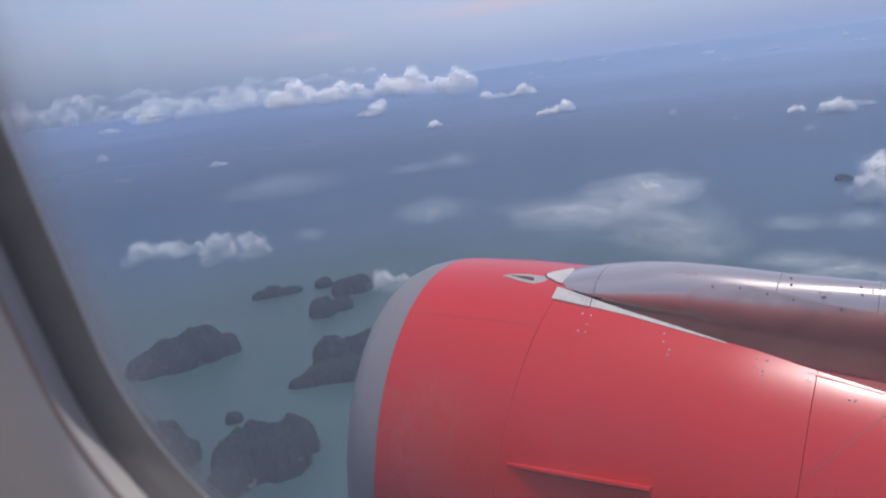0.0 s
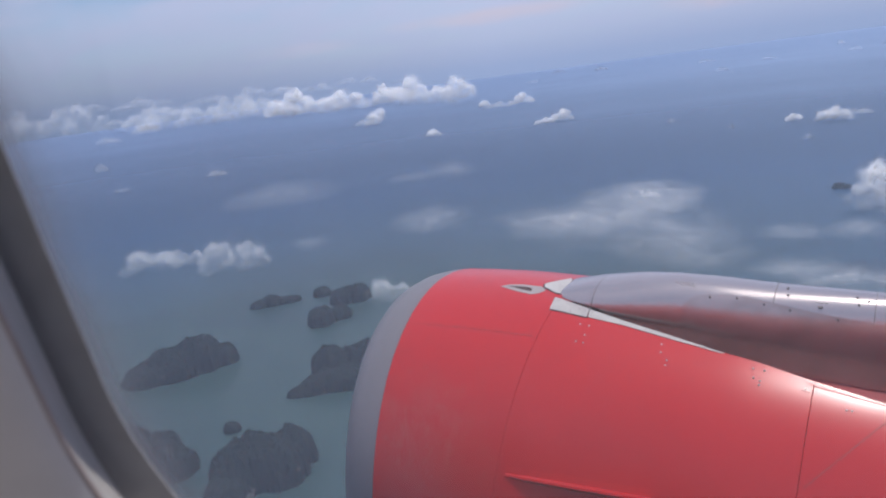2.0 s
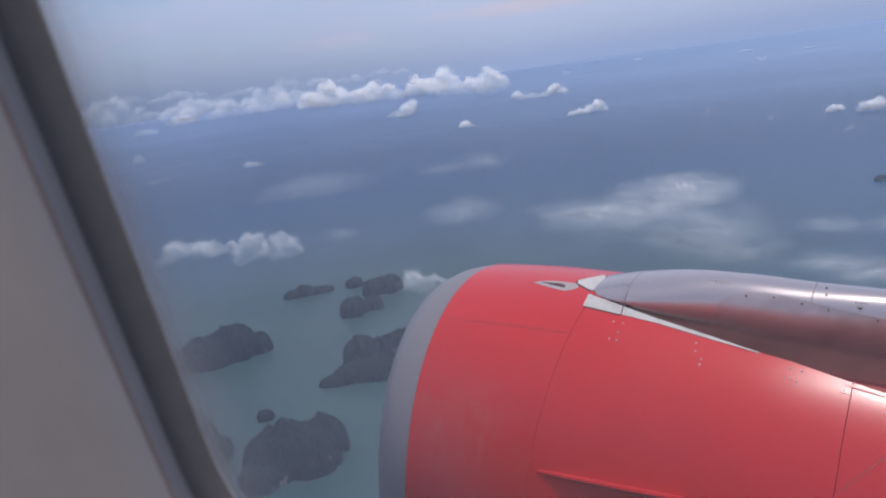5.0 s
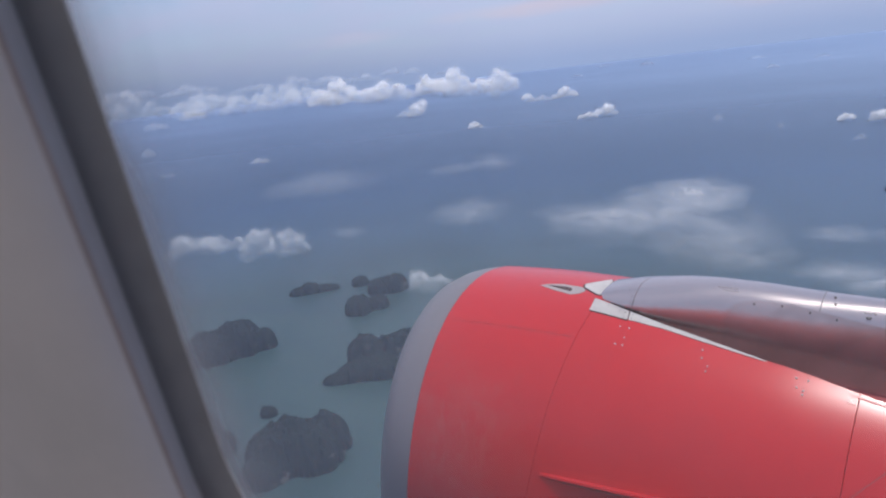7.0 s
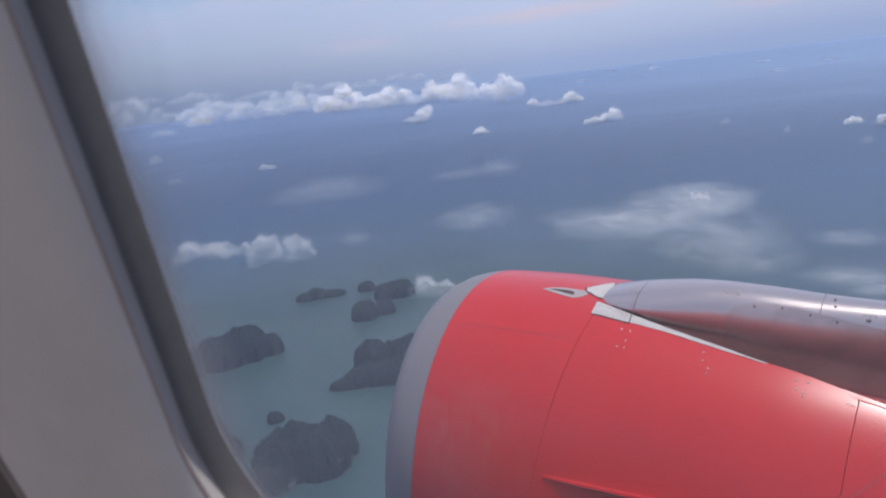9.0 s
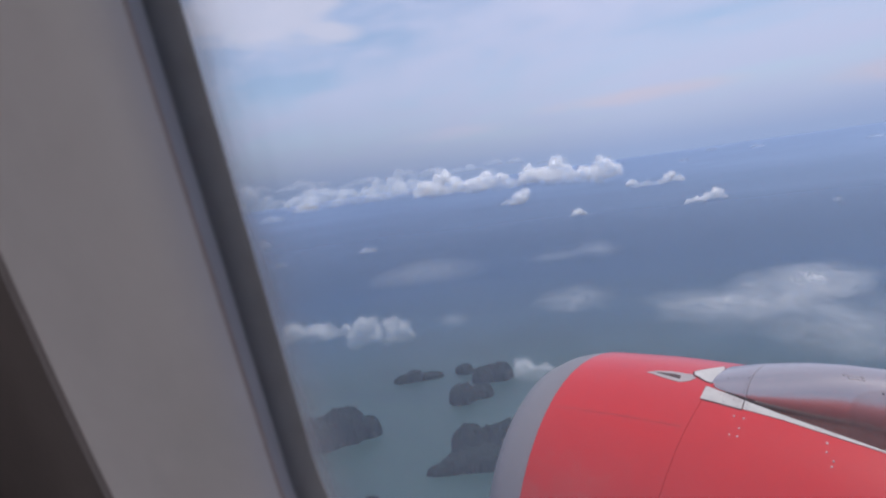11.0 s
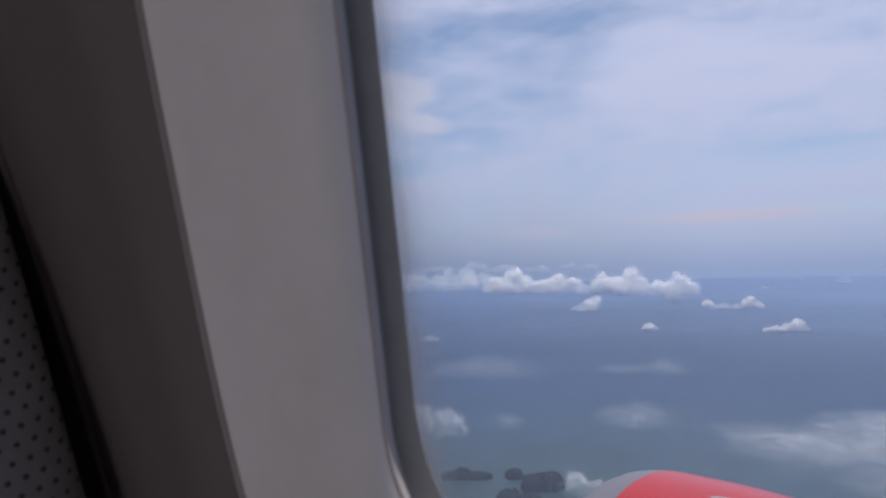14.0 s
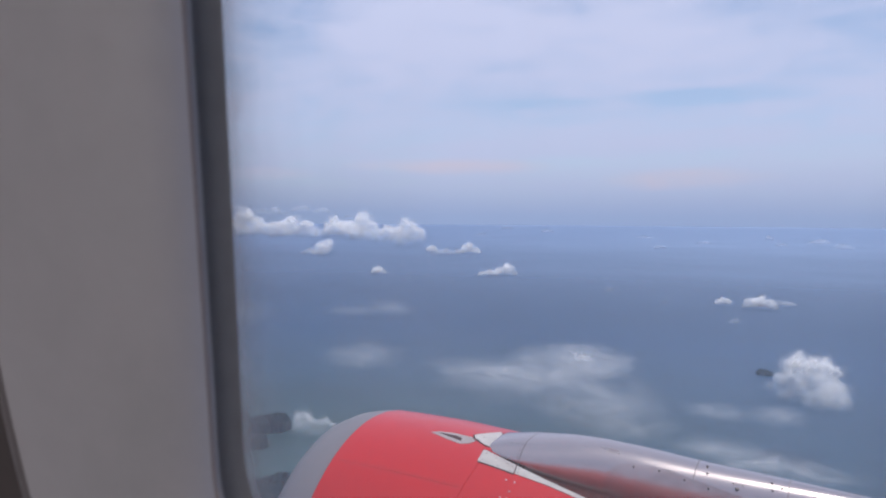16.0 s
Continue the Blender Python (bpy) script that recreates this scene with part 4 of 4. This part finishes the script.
def pylon_panel():
    """The large plate on the cabin side, standing a little proud of the fairing."""
    xs = [-1.177, -1.173, -1.167, -1.16, -1.15, -1.14, -1.12, -1.10] + [-1.06 + 0.08 * i for i in range(17)] + [0.3]
    loops = []
    for x in xs:
        top = side_top(x)
        ss = [top + (0.998 - top) * i / 14 for i in range(15)]
        loops.append([pylon_point(x, top, -0.002)] + [pylon_point(x, s, 0.0022) for s in ss] + [pylon_point(x, 0.998, -0.002)])
    return loft(loops, closed=False)


def pylon_disc(x, s, r):
    """A shallow round plug, flush with the fairing."""
    p = pylon_point(x, s, 0.0022)
    out = (pylon_point(x, s, 1.0) - pylon_point(x, s)).normalized()
    fore = Vector((1, 0, 0))
    side = out.cross(fore).normalized()
    fore = side.cross(out)
    ring = lambda k, d: [p + out * d + (fore * math.cos(i * math.pi / 9) + side * math.sin(i * math.pi / 9)) * r * k for i in range(18)]
    return loft([ring(1.0, -0.003), ring(1.0, 0.001), ring(0.8, 0.0016), ring(0.6, 0.0010)], cap=True)


def pylon_band(x, s0, s1, width):
    return pylon_line([(x, s0 + (s1 - s0) * i / 20) for i in range(21) if s0 + (s1 - s0) * i / 20 <= 1.0], width)


def pylon_line(points, width):
    loops = []
    for i, (x, s) in enumerate(points):
        a, b = pylon_point(*points[max(0, i - 1)]), pylon_point(*points[min(len(points) - 1, i + 1)])
        p = pylon_point(x, s)
        q = pylon_point(x, s, 1.0) - p
        side = (b - a).normalized().cross(q).normalized() * width / 2
        out = q.normalized()
        loops.append([p + side - out * 0.004, p + side + out * 0.001, p - side + out * 0.001, p - side - out * 0.004])
    return loft(loops, cap=True)


build_engine()


# ---- cabin ----


def opening(depth, half_w, half_h, power=0.0, n=200, cx=CX, cz=CZ, bend=0.078, lean=0.0):
    """A closed loop round the window: a rectangle with round corners, or a superellipse where a power is given."""
    loop = []
    for i in range(n):
        t = 2 * math.pi * i / n
        c, s = math.cos(t), math.sin(t)
        if power:
            k = (abs(c) ** power + abs(s) ** power) ** (-1 / power)
            x, z = half_w * c * k, half_h * s * k
        else:
            k = 1 / max(abs(c) / half_w, abs(s) / half_h)
            x, z = c * k, s * k
            ox, oz = half_w - bend, half_h - bend
            if abs(x) > ox and abs(z) > oz:
                b = abs(c) * ox + abs(s) * oz
                k = b + math.sqrt(max(0.0, b * b - ox * ox - oz * oz + bend * bend))
                x, z = c * k, s * k
        loop.append(Vector((cx + x + lean * z, WALL + depth, cz + z)))
    return loop


def build_cabin():
    w = thing("window_1", CABIN)
    tagged(w, "aircraft cabin window in a grey moulded reveal", "window", kind="structure")
    part("reveal", loft([opening(-0.0092, 0.1152, 0.1662), opening(-0.0098, 0.1148, 0.1658), opening(-0.0108, 0.1152, 0.1662), opening(-0.0150, 0.1186, 0.1698, bend=0.081), opening(-0.0192, 0.1258, 0.178, bend=0.087), opening(-0.0232, 0.138, 0.191, bend=0.099, lean=-0.01), opening(-0.0265, 0.157, 0.213, 4.4, lean=-0.024), opening(-0.0293, 0.181, 0.242, 3.8, lean=-0.04), opening(-0.031, 0.199, 0.262, 3.5, lean=-0.05), opening(-0.029, 0.202, 0.265, 3.5, lean=-0.05)]), REVEAL, w, "grey moulded plastic window reveal")
    part("inner_lip", loft([opening(0.005, 0.1205, 0.1715), opening(-0.0020, 0.1180, 0.1690), opening(-0.0034, 0.1176, 0.1686), opening(-0.0070, 0.1160, 0.1670), opening(-0.0088, 0.1148, 0.1658), opening(-0.0094, 0.1150, 0.1660)]), LIP_PLASTIC, w, "grey plastic lip behind the reveal")
    part("seam", loft([opening(-0.0090, 0.1147, 0.1657), opening(-0.0096, 0.1144, 0.1654), opening(-0.0102, 0.1147, 0.1657), opening(-0.0106, 0.1153, 0.1663)]), PEACH, w, "thin peach sealant seam")
    part("edge_trim", loft([opening(-0.029, 0.1982, 0.2612, 3.5, lean=-0.05), opening(-0.0322, 0.1986, 0.2616, 3.5, lean=-0.05), opening(-0.0332, 0.1993, 0.2623, 3.5, lean=-0.05), opening(-0.0330, 0.2001, 0.2631, 3.5, lean=-0.05), opening(-0.0315, 0.2008, 0.2638, 3.5, lean=-0.05)]), EDGE, w, "pale plastic edge of the window reveal")
    part("seal", loft([opening(-0.0029, 0.1188, 0.1698), opening(-0.0031, 0.1178, 0.1687), opening(-0.0022, 0.1168, 0.1677), opening(0.0004, 0.1150, 0.1660), opening(0.0030, 0.1129, 0.1641), opening(0.0042, 0.1115, 0.1628), opening(0.0050, 0.1121, 0.1634), opening(0.0075, 0.1192, 0.1700), opening(0.040, 0.1742, 0.2250)]), SEAL, w, "dark grey rubber window seal")
    pane = part("pane", pane_mesh(), PANE, w, "scratched clear acrylic pane", smooth=False)
    pane.visible_shadow = False
    # side wall round the reveal
    wall = thing("wall_outboard", CABIN)
    tagged(wall, "dark grey moulded cabin side wall", "wall", kind="structure")
    def bent(loop, r):
        for p in loop:
            z = max(-0.99 * r, min(0.99 * r, p.z - TUBE_Z))
            p.y = TUBE_Y + math.sqrt(r * r - z * z)
        return loop
    big = lambda r, hw, hz: bent(opening(0, hw, hz, 14.0), r)
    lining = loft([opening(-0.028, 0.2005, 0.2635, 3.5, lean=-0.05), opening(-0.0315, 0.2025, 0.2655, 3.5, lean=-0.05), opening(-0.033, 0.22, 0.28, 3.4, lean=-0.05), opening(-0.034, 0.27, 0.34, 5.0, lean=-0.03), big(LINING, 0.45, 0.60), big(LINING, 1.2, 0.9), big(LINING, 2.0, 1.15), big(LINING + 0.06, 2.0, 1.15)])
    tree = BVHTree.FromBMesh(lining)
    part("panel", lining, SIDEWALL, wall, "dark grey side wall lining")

    def on_wall(x, z, lift):
        hit = tree.ray_cast(Vector((x, -0.4, z)), Vector((0, 1, 0)))[0]
        return hit - Vector((0, lift, 0))
    # the upright joint between two wall panels: a rounded bead beside a dark gap
    bead, gap = [], []
    for i in range(41):
        z = -0.55 + 0.95 * i / 40
        x = -0.386 - 0.03 * z
        bead.append([on_wall(x + dx, z, lift) for dx, lift in ((0.0, -0.002), (0.0008, 0.0016), (0.003, 0.0026), (0.0052, 0.0016), (0.006, -0.002))])
        gap.append([on_wall(x + dx, z, lift) for dx, lift in ((-0.0030, -0.002), (-0.0028, 0.0006), (-0.0006, 0.0006), (-0.0004, -0.002))])
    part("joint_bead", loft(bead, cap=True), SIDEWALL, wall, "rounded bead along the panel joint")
    part("joint_gap", loft(gap, cap=True), SOOT, wall, "dark gap between two wall panels")
    def setting(name, label, cat, bm, mat):
        ob = new(name, mesh_of(name, bm, mat, True))
        ob.matrix_world = CABIN
        return tagged(ob, label, cat, kind="structure")
    half = math.sqrt(LINING ** 2 - (-1.2 - TUBE_Z) ** 2)
    setting("floor", "dark carpeted cabin floor", "floor", box(-2.04, 2.04, TUBE_Y - half, TUBE_Y + half, -1.26, -1.2), CARPET)
    setting("ceiling", "pale plain cabin ceiling", "ceiling", arc_panel(-2.04, 2.04, 51, 126, LINING + 0.008), CEILING)
    disc = lambda x: [Vector((x, TUBE_Y + (LINING + 0.07) * math.cos(2 * math.pi * i / 72), TUBE_Z + (LINING + 0.07) * math.sin(2 * math.pi * i / 72))) for i in range(72)]
    setting("wall_forward", "plain cabin partition ahead", "wall", loft([disc(-2.1), disc(-2.045)], cap=True), CABIN_DARK)
    setting("wall_aft", "plain cabin partition behind", "wall", loft([disc(2.045), disc(2.1)], cap=True), CABIN_DARK)
    far = thing("wall_far", CABIN)
    tagged(far, "pale cabin side wall across the aisle with windows", "wall", kind="structure")
    xs = [-2.04, -1.18, -0.92, -0.65, -0.39, -0.12, 0.14, 0.41, 0.67, 2.04]
    part("panel", arc_panel(-2.04, 2.04, 126.2, 162), CABIN_DARK, far)
    part("panel", arc_panel(-2.04, 2.04, 174, 206), CABIN_DARK, far)
    for a, b in zip(xs[0::2], xs[1::2]):
        part("panel", arc_panel(a, b, 162, 174), CABIN_DARK, far)
    # fill lamps in unseen windows, added to light the reveal and side wall
    for i, (a, b) in enumerate(zip(xs[1::2], xs[2::2])):
        lamp = new("far_window_fill", bpy.data.lights.new("far_window_fill", "AREA"))
        lamp.data.shape, lamp.data.size, lamp.data.size_y = "RECTANGLE", 0.25, 0.36
        lamp.data.energy, lamp.data.color = 5.9, (0.96, 0.94, 1.0)
        z = TUBE_Z + LINING * math.sin(radians(168))
        lamp.matrix_world = CABIN @ look(((a + b) / 2, TUBE_Y - LINING * math.cos(radians(12)) - 0.02, z), ((a + b) / 2, 0, z))


def arc_panel(x0, x1, low, high, r=LINING, thick=0.05):
    """A curved panel of the tube between two angles, counted from outboard over the top."""
    n = max(2, int(abs(high - low) / 3))
    loops = []
    for x in (x0, x1):
        rim = [(r, low + (high - low) * i / n) for i in range(n + 1)] + [(r + thick, high + (low - high) * i / n) for i in range(n + 1)]
        loops.append([Vector((x, TUBE_Y + q * math.cos(radians(a)), TUBE_Z + q * math.sin(radians(a)))) for q, a in rim])
    return loft(loops, cap=True)


def pane_mesh():
    bm = bmesh.new()
    bm.faces.new([bm.verts.new(p) for p in opening(0.0062, 0.1150, 0.1660)])
    return bm


build_cabin()


def build_hull():
    """The outer skin of the fuselage round the window."""
    def bend(loop):
        for p in loop:
            z = max(-1.96, min(1.96, p.z - TUBE_Z))
            p.y = TUBE_Y + math.sqrt(SKIN * SKIN - z * z)
        return loop
    loops = []
    for hw, hz, pw in ((0.31, 0.41, 4.0), (0.5, 0.6, 6.0), (1.1, 1.0, 12.0), (2.2, 1.4, 24.0), (4.5, 1.7, 40.0), (4.5, 1.95, 40.0), (4.5, 2.15, 40.0), (4.5, 2.3, 40.0), (4.5, 2.36, 40.0)):
        loops.append(bend(opening(0.0, hw, hz, pw)))
    ob = new("wall_hull", mesh_of("wall_hull", loft(loops), HULL))
    ob.matrix_world = CABIN
    far = new("wall_hull_far", mesh_of("wall_hull_far", arc_panel(-4.54, 4.46, 80.5, 279.5, SKIN - 0.036, 0.03), HULL))
    far.matrix_world = CABIN
    tagged(far, "red painted fuselage skin across the cabin", "fuselage", kind="structure")
    tagged(ob, "red painted outer fuselage skin round the window", "fuselage", kind="structure")


build_hull()


def reclined(bm):
    for v in bm.verts:
        v.co.x -= 0.15 * v.co.z
    return bm


def build_seat():
    s = thing("passenger_seat", CABIN)
    tagged(s, "grey perforated leather aircraft seat ahead of the window", "seat")
    part("backrest", reclined(box(-0.50, -0.382, -0.24, 0.212, -0.75, 0.30, 0.022, 4)), LEATHER, s, "perforated grey leather backrest")
    part("headrest", reclined(box(-0.49, -0.392, -0.19, 0.155, 0.305, 0.45, 0.03, 4)), LEATHER, s)
    part("seat_cushion", box(-0.87, -0.31, -0.24, 0.19, -0.86, -0.72, 0.04, 4), LEATHER, s)
    for y in (-0.2, 0.15):
        part("leg", box(-0.82, -0.42, y - 0.02, y + 0.02, -1.2, -0.86, 0.008), SOOT, s)


build_seat()
